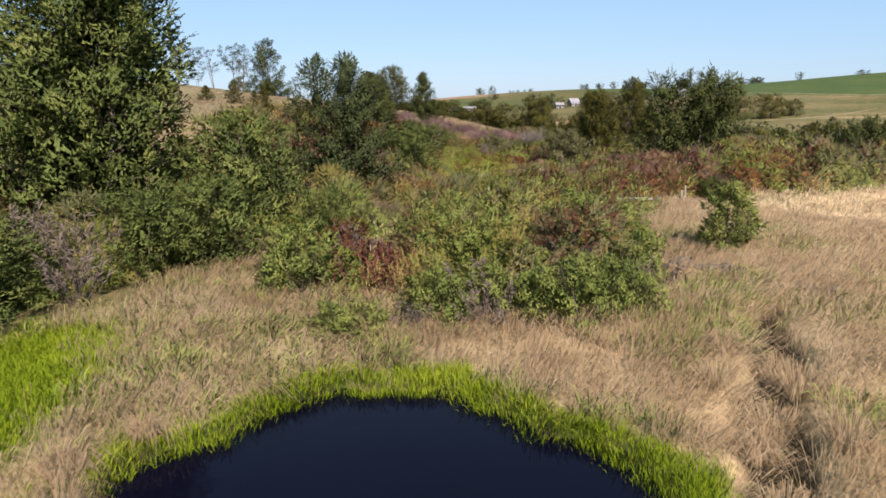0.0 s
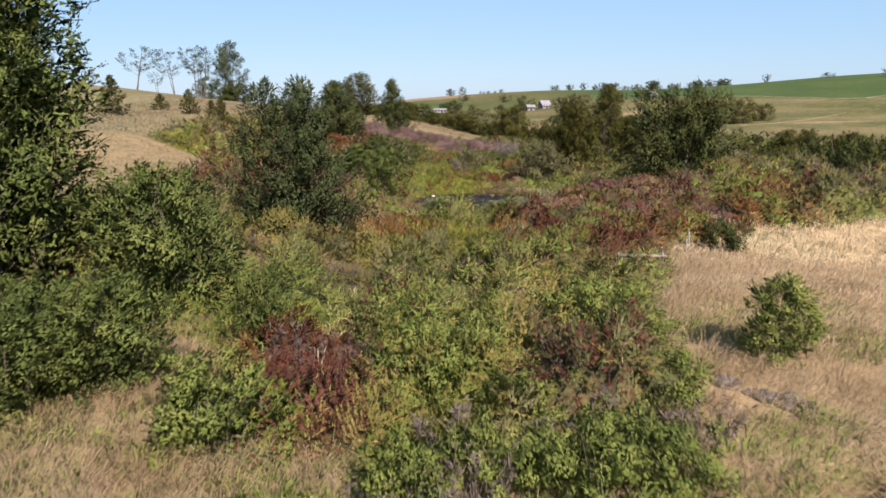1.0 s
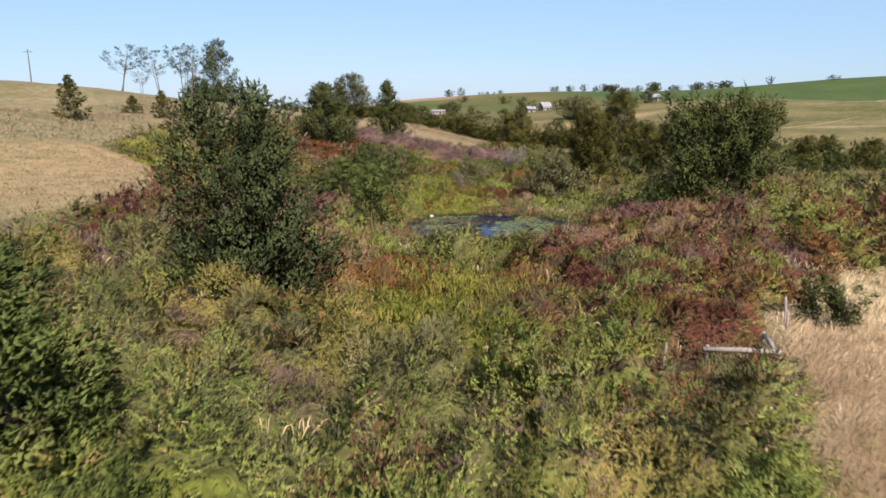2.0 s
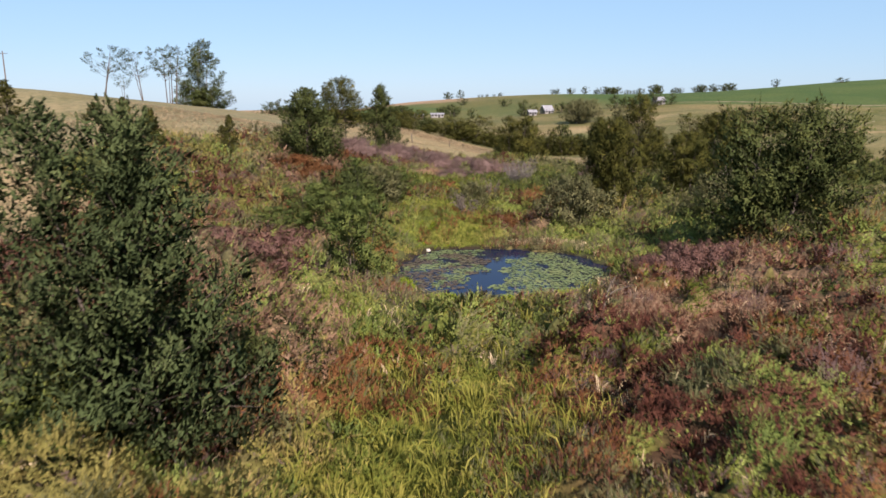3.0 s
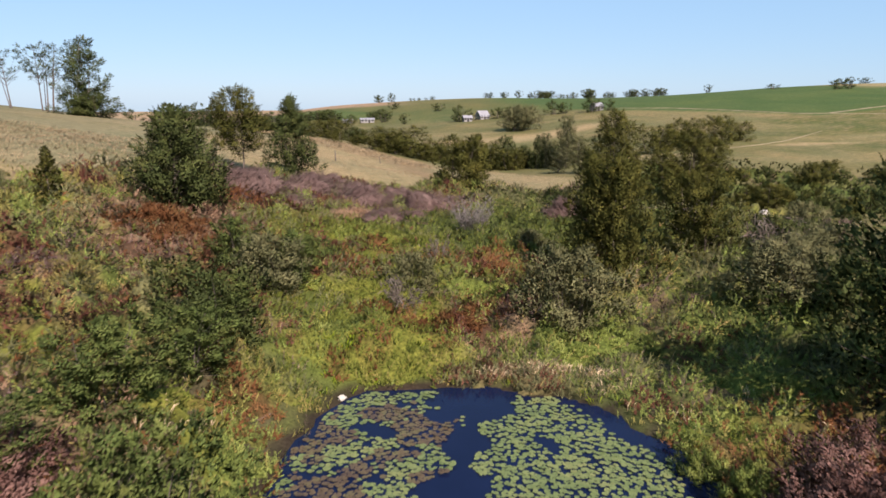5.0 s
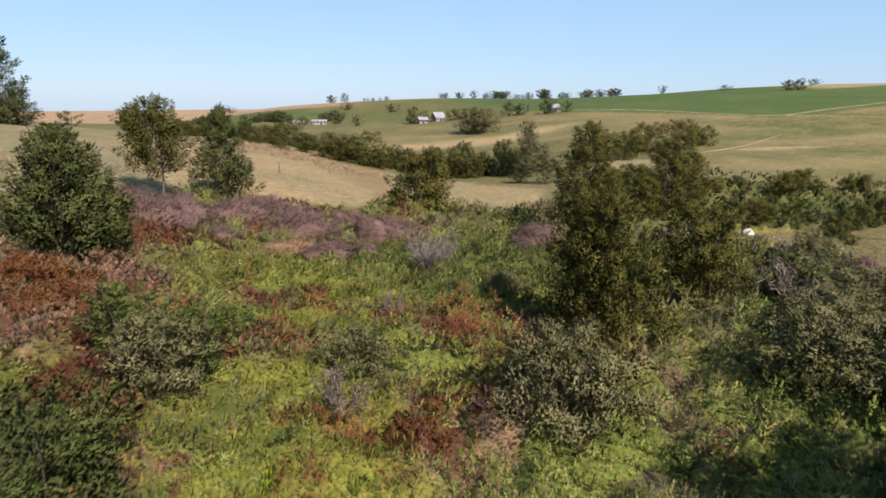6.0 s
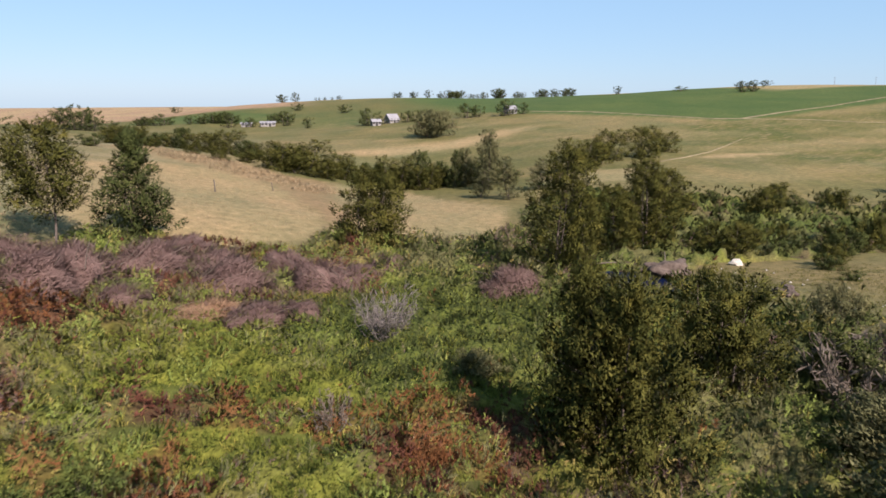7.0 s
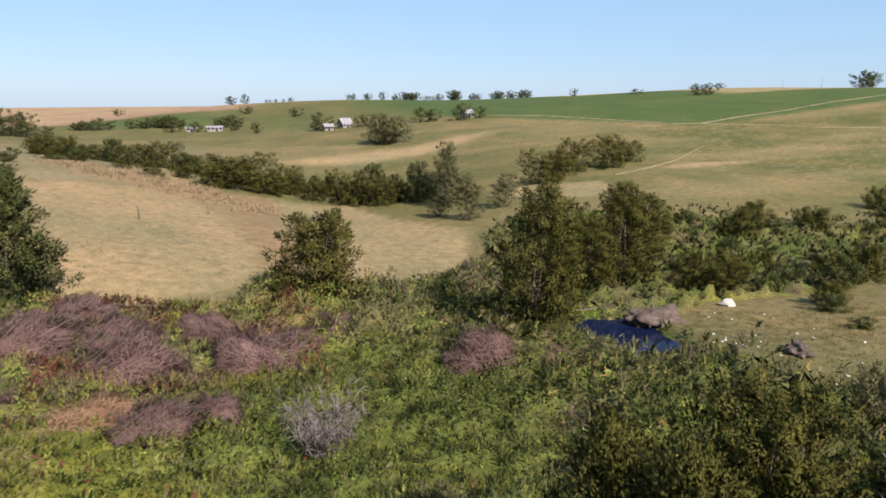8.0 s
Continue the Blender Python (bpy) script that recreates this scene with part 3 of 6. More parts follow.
def plant(name, label, category, seed, h, w, shape, start, lobes, tufts, leaves, leaf, material, bark, trunk=None, stems=1, lobe=0.2, spread=0.75, group="", gap=0.0, lean=0.0, up=0.55):
    """A tree or bush at the origin: trunk and limbs, and a crown of tufted lobes. leaf: length and width."""
    rng = np.random.default_rng(seed)
    root = tagged(new(name), label, category, group)
    r_trunk = trunk or 0.018 * h
    bottom = start * h
    cents, radii, paths = [], [], []
    tops = []
    for s in range(stems):
        ang = rng.uniform(0, 6.28)
        foot = np.array([math.cos(ang), math.sin(ang), 0]) * (0.12 * w if stems > 1 else 0)
        top = np.array([foot[0] * 2.6 + rng.normal() * 0.04 * w + lean * h, foot[1] * 2.6 + rng.normal() * 0.04 * w, h * (0.93 if s == 0 else rng.uniform(0.7, 0.92))])
        paths.append(limb(rng, foot, top, r_trunk * (1 if s == 0 else 0.75), r_trunk * 0.12, 0.03, 7))
        tops.append((foot, top))
    inner, inner_r, ways = [], [], []
    puffs = int(lobes * 1.8)
    stretch = 1.1 if up > 1.2 else 0.45
    for k in range(puffs):
        u = min(1.0, ((k + 0.5) / puffs) ** 0.85)
        foot, top = tops[k % stems]
        axis = foot + (top - foot) * ((bottom + u * (h - bottom)) / h)
        rr = crown_radius(shape, u) * w * 0.5
        ang = k * 2.39996 + rng.uniform(-0.5, 0.5)
        lr = 0.6 * lobe * w * rng.uniform(0.55, 1.3) * (0.6 + 0.4 * crown_radius(shape, u))
        out = max(0.0, rr * rng.uniform(0.7, 1.15) - lr * 0.6) * (rng.uniform(0.2, 1) if k % 5 == 0 else 1)
        ray = np.array([math.cos(ang), math.sin(ang), 0])
        c = axis + ray * out
        c[2] = max(bottom + u * (h - bottom) - lr * 0.6, lr * 0.55)
        if rng.uniform() < gap:
            continue
        cents.append(c)
        radii.append(lr)
        ways.append(ray + [0, 0, up + 0.2])
        if k % 2 == 0:
            inner.append(np.array([axis[0], axis[1], 0]) + ray * out * 0.62 + [0, 0, c[2] - 0.2 * lr])
            inner_r.append(max(1.2 * lr, 0.34 * rr))
        low = foot + (top - foot) * max(0.06, (c[2] - out * 0.55) / h)
        if k % 2 == 0 and (out > 0.12 * w or shape == "umbrella"):
            paths.append(limb(rng, low, c, r_trunk * 0.28 * (1 - 0.6 * u), r_trunk * 0.06, 0.08, 3))
    v, f = tubes(paths)
    part("trunk", mesh_of("trunk", v, f, bark, True), root)
    cents, radii, ways = np.array(cents), np.array(radii), unit(np.array(ways))
    tufts, leaves = int(tufts * 1.1), int(leaves * 1.5)
    who = np.repeat(np.arange(len(cents)), tufts)
    n = len(who)
    d = unit(rng.normal(size=(n, 3)) + 0.7 * ways[who])
    along = (d * ways[who]).sum(1, keepdims=True)
    p = cents[who] + (d + stretch * along * ways[who]) * [1.0, 1.0, 0.4 if shape == "umbrella" else 1.0] * (radii[who] * rng.uniform(0.5, 1.0, n))[:, None]
    # shoots grow only at the outside of the crown
    deep = (np.linalg.norm(p[:, None] - cents[None], axis=2) < 0.6 * radii[None]).sum(1) - (np.linalg.norm(p - cents[who], axis=1) < 0.6 * radii[who])
    ok = (deep == 0) & (p[:, 2] > 0.04)
    who, d, p = who[ok], d[ok], p[ok]
    n = len(who)
    shoot = radii[who] * rng.uniform(0.45, 0.9, n)
    grow = unit(d + 0.6 * ways[who] + rng.normal(size=(n, 3)) * 0.3)
    own = rng.uniform(0.1, 0.9, len(cents))
    tone = np.clip(own[who] + rng.uniform(-0.12, 0.12, n), 0, 1)
    body = unit(cents - [0, 0, h * 0.35])
    thin = gap > 0.11
    lots = [cores(rng, cents, 0.92 * radii * (0.7 if thin else 1), ways, own, 60 if thin else 120, 0.36, stretch=stretch),
            sprays(rng, p - grow * 0.35 * shoot[:, None], grow, shoot, leaves, (leaf[0] * 0.56, leaf[1] * 1.15), tone, d + 0.35 * body[who], spread)]
    if not thin:
        lots.append(cores(rng, np.array(inner), 0.85 * np.array(inner_r), np.tile([0.0, 0, 1], (len(inner), 1)), np.full(len(inner), 0.35), 130, 0.28, 0.6))
    v, f, tn, soft = join(lots)
    part("crown", mesh_of("crown", v, f, material, True, tn, soft), root)
    return root


def stand(ob, x, y, sink=0.08, turn=0.0, scale=(1, 1, 1)):
    ob.matrix_basis = Matrix.Translation((x, y, ground_at(x, y) - sink)) @ pose(0, 0, 0, 0, 0, turn) @ Matrix.Diagonal((*scale, 1))
    return ob


def another(ob, x, y, s=1.0, turn=0.0, wide=1.0, sink=0.08, label=""):
    m = Matrix.Translation((x, y, ground_at(x, y) - sink)) @ pose(0, 0, 0, 0, 0, turn) @ Matrix.Diagonal((s * wide, s * wide, s, 1))
    made = copy_thing_plain(ob, m)
    return tagged(made, label)


def copy_thing_plain(ob, m):
    """A copy whose own scale comes from m alone."""
    keep = ob.matrix_basis.copy()
    ob.matrix_basis = Matrix.Identity(4)
    made = copy_thing(ob, m)
    ob.matrix_basis = keep
    return made


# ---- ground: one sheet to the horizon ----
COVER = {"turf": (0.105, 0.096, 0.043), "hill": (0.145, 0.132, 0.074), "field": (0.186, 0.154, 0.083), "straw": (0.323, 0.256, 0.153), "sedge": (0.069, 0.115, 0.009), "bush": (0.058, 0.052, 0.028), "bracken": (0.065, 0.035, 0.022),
         "reeds": (0.058, 0.065, 0.022), "herb": (0.065, 0.081, 0.018), "dead": (0.177, 0.129, 0.100), "clear": (0.110, 0.098, 0.046), "pasture": (0.070, 0.077, 0.023), "green": (0.046, 0.075, 0.021), "bare": (0.255, 0.198, 0.112), "edge": (0.172, 0.126, 0.072), "plough": (0.235, 0.160, 0.108), "track": (0.323, 0.262, 0.169), "mud": (0.023, 0.018, 0.012)}


def build_ground():
    ys = np.concatenate([np.arange(-1500, -60, 240), np.arange(-60, -4, 6), np.arange(-4, 130, 0.8), 130 * 1.018 ** np.arange(0, 210)])
    ys = ys[ys < 4900]
    ss = np.concatenate([np.arange(-9, -2.5, 0.8), np.arange(-2.5, -1.0, 0.05), np.arange(-1.0, 1.4, 0.0125), np.arange(1.4, 2.6, 0.03), np.arange(2.6, 9, 0.8)])
    s, y = np.meshgrid(ss, ys)
    y = y.ravel()
    x = s.ravel() * (fan_width(y) + 0.35 * np.maximum(0, -y))
    z = height(x, y)
    z = z + 1.2 * np.maximum(0, y - 1800) / 100 * 0.1
    w = covers(x, y)
    c = np.tile(COVER["turf"], (len(x), 1))

    def lay(kind, amount):
        nonlocal c
        c = c * (1 - amount[:, None]) + np.array(COVER[kind]) * amount[:, None]
    lay("pasture", step(y + 0.35 * x, 185, 225))
    streak = vnoise(x * 0.35 + y * 0.25, y * 1.2 - x * 0.2, 22, 61)
    lay("bare", 0.3 * step(streak, 0.5, 0.64) * step(y + 0.35 * x, 200, 260) * step(y, 420, 330))
    lay("bare", 0.2 * step(vnoise(x * 0.3 + y * 0.2, y * 1.3 - x * 0.2, 7, 63), 0.54, 0.68) * step(y + 0.35 * x, 190, 240) * step(y, 480, 380))
    lay("turf", 0.35 * step(vnoise(x, y, 16, 64), 0.55, 0.7) * step(y + 0.35 * x, 190, 240))
    lay("clear", 0.35 * step(y + 0.35 * x, 190, 240) * step(x, 165, 70))
    lay("hill", w["hill"])
    lay("turf", 0.55 * step(vnoise(x, y * 1.3, 7, 65), 0.5, 0.68) * w["hill"])
    lay("edge", 0.85 * plot(x, y, [(12, 132), (21, 135), (19.5, 160), (23, 206), (6, 200), (11, 176), (14.5, 150)], 1.5, 4.0))
    for k in ("clear", "dead", "field"):
        lay(k, w[k])
    strip = step(np.abs(y - 204 + 1.05 * x + 7 * (vnoise(x, y, 5, 331) - 0.5)), 13, 7) * step(x, 21, 17) * step(x, -24, -16)
    lay("edge", 0.9 * strip)
    d = (x - 126) * 0.886 + (y - 378) * 0.465
    edge = y - 292 - 0.22 * (x - 214)
    lay("green", step(d, 0, 5) * step(edge, 0, 5) * step(y + 0.1 * x, 900, 600) * step(x, 90, 130))
    lay("green", 0.3 * np.maximum(patch(x, y, -10, 520, 45, 60, 0, .3), patch(x, y, 60, 460, 40, 25, 0, .3)))
    lay("green", 0.5 * patch(x, y, 46, 418, 17, 26, 0, .3))
    lay("plough", 0.9 * step(y - 528 + 0.1 * x, 0, 14) * step(x, 60, 20))
    lay("green", 0.85 * plot(x, y, [(-60, 484), (-30, 466), (5, 446), (24, 462), (22, 486), (-7, 524), (-42, 520)], 2.5, 5.0))
    lay("bare", 0.75 * patch(x, y, 60, 285, 27, 10, 14, .5, .9, 81))
    lay("bare", 0.7 * patch(x, y, 92, 303, 22, 6, 35, .5, .9, 82))
    lay("bare", 0.28 * patch(x, y, 112, 183, 42, 9, 12, .5, 1.3, 83))
    lay("bare", 0.8 * patch(x, y, 124, 213, 15, 2.6, 10, .5, 1.0, 84))
    lay("bare", 0.75 * step(vnoise(x, y * 0.25, 60, 66), 0.35, 0.6) * step(y, 560, 640) * step(x, 170, 90))
    lay("bare", 0.75 * step(y - 385 - 0.22 * (x - 289), 0, 12) * step(x, 270, 300))
    # soil under the brush is laid darker so that its gaps read as shade
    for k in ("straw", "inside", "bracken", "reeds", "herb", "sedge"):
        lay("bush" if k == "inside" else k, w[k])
    wet = np.zeros(len(x))
    for name in PONDS:
        wet = np.maximum(wet, step(pond_distance(name, x, y), 1.15, 1.05))
    lay("mud", wet)
    lay("mud", 0.95 * step(ditch_line(x, y), 0.12, 0.45))
    ny, ns = len(ys), len(ss)
    i = (np.arange(ny - 1)[:, None] * ns + np.arange(ns - 1)[None]).ravel()
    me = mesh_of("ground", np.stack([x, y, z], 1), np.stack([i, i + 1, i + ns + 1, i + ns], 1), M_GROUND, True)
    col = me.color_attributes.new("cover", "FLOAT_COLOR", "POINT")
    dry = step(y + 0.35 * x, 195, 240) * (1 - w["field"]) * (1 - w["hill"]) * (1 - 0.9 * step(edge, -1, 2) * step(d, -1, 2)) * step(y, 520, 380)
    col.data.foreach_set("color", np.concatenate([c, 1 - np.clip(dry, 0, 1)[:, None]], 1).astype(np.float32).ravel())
    tagged(new("ground", me), "grassy valley floor and rolling farmland hills", "ground", kind="structure")


build_ground()


def farm_track(label, width, corners):
    """A worn track laid on the ground along a line of corners."""
    corners = np.array(corners, float)
    run = np.concatenate([[0], np.cumsum(np.hypot(*np.diff(corners, axis=0).T))])
    s = np.arange(0, run[-1], 2.0)
    p = np.stack([np.interp(s, run, corners[:, 0]), np.interp(s, run, corners[:, 1])], 1)
    p = p + 0.7 * (vnoise(p[:, 0], p[:, 1], 9, 71) - 0.5)[:, None]
    side = np.gradient(p, axis=0)
    side = np.stack([-side[:, 1], side[:, 0]], 1) / np.hypot(*side.T)[:, None]
    half = 0.5 * width * (0.2 + 1.6 * vnoise(p[:, 0], p[:, 1], 5, 72) ** 1.3)[:, None]
    rows = [p - side * half, p - side * half * 0.5, p + side * half * 0.5, p + side * half]
    v = np.concatenate([np.stack([r[:, 0], r[:, 1], height(r[:, 0], r[:, 1]) + lift], 1) for r, lift in zip(rows, (0.0, 0.14, 0.14, 0.0))])
    n = len(s)
    i = np.concatenate([np.arange(n - 1) + k * n for k in range(3)])
    tagged(new("farm_track", mesh_of("farm_track", v, np.stack([i, i + 1, i + n + 1, i + n], 1), M_TRACK, True)), label, "track", kind="structure")


farm_track("pale worn track along the green field's edge", 1.9, [(130, 390), (142, 371), (153, 357), (166.5, 317), (174.6, 297), (183, 291.3), (208, 301), (241, 309), (281, 324), (318, 334), (420, 365)])
farm_track("thin worn track falling across the pasture", 1.0, [(183.5, 290.5), (201, 277), (210, 264), (231, 255), (300, 235)])
farm_track("faint trodden path through grazed pasture", 0.4, [(90, 201), (103, 209), (117, 218.5), (148, 245)])


def build_water(name, label):
    cx, cy, rx, ry, level, seed = PONDS[name]
    ang = np.linspace(0, 2 * math.pi, 180, endpoint=False)
    wob = 1 + 0.05 * np.sin(3 * ang + seed) + 0.035 * np.sin(5 * ang + 2 * seed) + 0.025 * np.sin(9 * ang + seed) + 0.015 * np.sin(17 * ang + 3 * seed) + 0.01 * np.sin(29 * ang)
    v = [(cx, cy, level)] + [(cx + rx * 1.04 * k * math.cos(a), cy + ry * 1.04 * k * math.sin(a), level) for a, k in zip(ang, wob)]
    f = [(0, 1 + i, 1 + (i + 1) % 180) for i in range(180)]
    tagged(new("water", mesh_of("water", v, f, M_WATER if name == "dam" else M_WATER_BLUE, True)), label, "water", kind="structure")


build_water("dam", "still dark farm dam ringed by sedge")
build_water("lily", "dark blue pond water under lily pads")
build_water("pool", "small dark pool beside a rubbly bank")


# ---- dead and bleached brushwood ----
def twig_bush(name, label, seed, h, w, n, material, thick=0.012, flat=0.0):
    """A leafless bush of forking twigs."""
    rng = np.random.default_rng(seed)
    root = tagged(new(name), label, "shrub")
    stems, twigs = [], []
    for _ in range(n):
        a = rng.uniform(0, 6.28)
        foot = np.array([math.cos(a), math.sin(a), 0]) * rng.uniform(0, 0.12) * w
        out = np.array([math.cos(a), math.sin(a), 0]) * rng.uniform(0.15, 0.5) * w
        tip = foot + out + [0, 0, h * rng.uniform(0.55, 1.0) * (1 - flat)]
        stems.append(limb(rng, foot, tip, thick, thick * 0.25, 0.08, 4))
        for _ in range(7):
            t = rng.uniform(0.35, 1.0)
            p = foot + (tip - foot) * t
            twigs.append((p, unit(tip - foot) + rng.normal(size=3) * 0.5))
    v, f = tubes(stems, 4)
    part("stem_mass", mesh_of("stem_mass", v, f, material, True), root)
    p, d = np.array([t[0] for t in twigs]), np.array([t[1] for t in twigs])
    p, d = np.repeat(p, 3, 0), np.repeat(d, 3, 0) + rng.normal(size=(len(p) * 3, 3)) * 0.35
    v, f = blades(rng, p, d, rng.uniform(0.25, 0.6, len(p)) * h * 0.35, 0.02 + thick, 0.05)
    tagged(part("twig_mass", mesh_of("twig_mass", v, f, material, False, np.repeat(rng.uniform(0, 1, len(p)), 4)), root), kind="stuff")
    return root


# ---- trees by the dam and along the valley ----
def trees():
    rng = np.random.default_rng(5)
    # two tall dark wattles over the dam's far bank
    a = stand(plant("wattle_tree", "tall dense dark green wattle tree with gaps of sky", "tree", 11, 11.0, 8.2, "egg", 0.08, 80, 12, 16, (0.17, 0.056), M_WATTLE, M_BARK, 0.2, 2, 0.18, gap=0.06), -15.6, 28.2)
    stand(plant("wattle_tree", "tall dark green wattle tree with spreading boughs", "tree", 12, 12.0, 5.5, "egg", 0.10, 74, 12, 16, (0.17, 0.056), M_WATTLE, M_BARK, 0.2, 1, 0.18, gap=0.10), -12.3, 27.4)
    # broad cone of dark leaves
    stand(plant("blackwood_tree", "dense cone-shaped dark green tree, branches to the ground", "tree", 13, 7.7, 5.3, "dome", 0.02, 98, 11, 22, (0.11, 0.044), M_BLACKWOOD, M_BARK, 0.1, 2, 0.16, up=1.3), -5.4, 41.1)
    t2 = stand(plant("wattle_shrub", "young leafy green wattle with many stems", "tree", 14, 4.4, 4.0, "egg", 0.08, 46, 10, 16, (0.13, 0.05), M_WATTLE, M_BARK, 0.06, 4, 0.2), -7.3, 28.0)
    another(t2, -6.9, 21.6, 0.62, 40, 1.1, label="young leafy green wattle on the grassy bank")
    another(t2, -8.0, 20.4, 0.55, 140, 1.2)
    another(t2, -9.1, 22.8, 0.5, 210, 1.3)
    another(t2, -10.3, 16.8, 0.42, 300, 1.8)
    another(t2, -11.8, 19.2, 0.55, 20, 1.5)
    another(t2, -3.9, 23.9, 0.5, 77, 0.7, label="slender young wattle above rusty bracken")
    # small tree alone in the straw
    stand(plant("small_tree", "small bushy green tree alone in dry grass", "tree", 15, 2.25, 1.6, "egg", 0.10, 34, 10, 20, (0.07, 0.032), M_FRESH, M_BARK, 0.04, 2, 0.19), 8.2, 21.6)
    # willow at the pond, thin leaved
    w = stand(plant("willow_shrub", "slender green willow shrub beside the lily pond", "tree", 16, 4.4, 3.0, "egg", 0.05, 36, 11, 14, (0.14, 0.042), M_WATTLE, M_BARK, 0.05, 4, 0.2), -1.85, 59.3)
    for x, y, s, t, wide in ((-5.2, 66.5, 0.72, 60, 1.5), (-3.4, 70.0, 0.6, 150, 1.6), (-0.6, 82.4, 0.72, 200, 1.1), (-3.3, 84.5, 0.74, 260, 1.25), (-6.6, 63.0, 0.5, 10, 1.6), (-3.2, 74.0, 0.62, 100, 1.3), (0.6, 86.0, 0.55, 330, 1.1)):
        another(w, x, y, s, t, wide, label="green willow scrub on the valley side")
    # mounds of dry bracken round the lily pond
    m = stand(plant("bracken_mound", "mound of dry purple-brown bracken beside the lily pond", "bracken", 61, 1.5, 3.4, "round", 0.02, 34, 8, 12, (0.13, 0.045), M_MOUND, M_DEAD_WOOD, 0.02, 6, 0.17, spread=0.9, group="bracken mounds"), 15.2, 60.6)
    for x, y, s, t, wide in ((13.2, 58.8, 0.9, 60, 1.0), (17.4, 61.6, 0.85, 130, 1.1), (15.0, 57.2, 0.95, 200, 1.0), (12.6, 56.6, 0.7, 280, 1.1), (-6.6, 58.6, 0.75, 20, 1.1), (-5.0, 57.4, 0.6, 100, 1.1), (-6.4, 62.2, 0.8, 170, 1.1), (-8.6, 60.6, 0.6, 250, 1.2), (-11.0, 67.5, 0.8, 310, 1.1)):
        another(m, x, y, s, t, wide)
    r = stand(plant("bracken_mound", "low patch of rusty brown bracken on the valley floor", "bracken", 62, 0.95, 3.4, "round", 0.02, 34, 8, 12, (0.12, 0.042), M_RUST, M_DEAD_WOOD, 0.02, 6, 0.17, spread=0.9, group="bracken mounds"), -7.9, 93.4)
    for x, y, s, t, wide in ((-10.6, 93.2, 0.7, 75, 1.6), (-5.4, 92.6, 0.5, 140, 1.6), (-8.4, 89.0, 0.6, 220, 1.7), (-11.0, 90.0, 0.6, 290, 1.6), (-4.2, 81.4, 0.5, 330, 1.6), (2.6, 87.4, 0.42, 40, 1.7), (10.9, 89.4, 0.45, 110, 1.6), (7.0, 77.6, 0.5, 185, 1.5), (9.6, 80.2, 0.5, 260, 1.5)):
        another(r, x, y, s * 1.6, t, wide * 0.62)
    # right side of the pond
    stand(plant("wattle_tree", "large dark wattle leaning over the lily pond", "tree", 17, 8.5, 6.8, "egg", 0.13, 66, 12, 20, (0.17, 0.055), M_WATTLE_DARK, M_BARK, 0.16, 3, 0.2, gap=0.1, up=1.25, lean=0.04), 22.1, 66.0)
    stand(plant("cypress_tree", "dense olive green bushy conifer", "tree", 18, 8.1, 5.9, "dome", 0.02, 112, 11, 20, (0.14, 0.052), M_OLIVE, M_BARK, 0.14, 2, 0.15, up=1.5), 19.6, 87.4)
    b = stand(plant("wattle_tree", "dark olive wattle beside a cypress", "tree", 19, 6.4, 5.2, "egg", 0.05, 46, 9, 13, (0.2, 0.07), M_OLIVE, M_BARK, 0.1, 3, 0.19), 27.6, 92.6)
    g = stand(plant("grey_shrub", "big grey-green shrub with twiggy top", "shrub", 20, 4.5, 4.7, "round", 0.03, 42, 9, 13, (0.17, 0.055), M_GREY, M_BARK, 0.05, 5, 0.19), 13.1, 78.0)
    for x, y, s, t, wide in ((-1.2, 81.0, 0.72, 70, 1.05), (6.0, 83.2, 0.6, 160, 1.0), (25.6, 78.2, 0.85, 30, 1.3), (29.0, 84.5, 0.7, 200, 1.4), (31.0, 79.0, 0.8, 280, 1.4), (39.4, 97.0, 0.75, 15, 0.9), (34.0, 86.0, 0.7, 120, 1.5), (16.5, 97.0, 0.4, 120, 1.2)):
        another(g, x, y, s, t, wide, label="dark grey-green shrub among bracken")
    d = stand(plant("shrub", "rounded dark green shrub", "shrub", 21, 3.4, 3.8, "round", 0.02, 36, 9, 13, (0.17, 0.075), M_WATTLE_DARK, M_BARK, 0.05, 4, 0.2), -3.2, 73.4)
    another(d, 26.8, 74.5, 1.0, 50, 1.2)
    another(d, 33.0, 90.5, 0.9, 50, 1.2)
    another(d, -3.4, 44.8, 0.62, 90, 0.85, label="dark shrub at the foot of a tree")
    another(d, 35.6, 62.5, 1.15, 190, 1.1, label="round dark bush at the edge of dry grass")
    another(d, 40.5, 66.0, 0.9, 100, 1.2)
    another(d, 13.9, 37.0, 0.5, 10, 0.9, label="small bush beside the fence posts")
    # bushes behind the dam
    s = stand(plant("shrub", "low leafy green bush in dry grass", "shrub", 22, 1.9, 2.2, "round", 0.02, 34, 10, 16, (0.08, 0.036), M_FRESH, M_BARK, 0.03, 4, 0.2), -3.4, 18.7)
    s2 = stand(plant("shrub", "twiggy olive green bush with dry stems", "shrub", 45, 1.9, 2.2, "round", 0.02, 34, 10, 16, (0.085, 0.028), M_FRESH, M_DEAD_WOOD, 0.03, 6, 0.2, spread=0.9), 1.0, 20.6)
    s3 = stand(plant("shrub", "leafy green bush with bleached twigs", "shrub", 46, 1.8, 2.2, "round", 0.02, 32, 10, 16, (0.08, 0.030), M_FRESH, M_DEAD_WOOD, 0.03, 6, 0.2, spread=0.9), 4.2, 23.6)
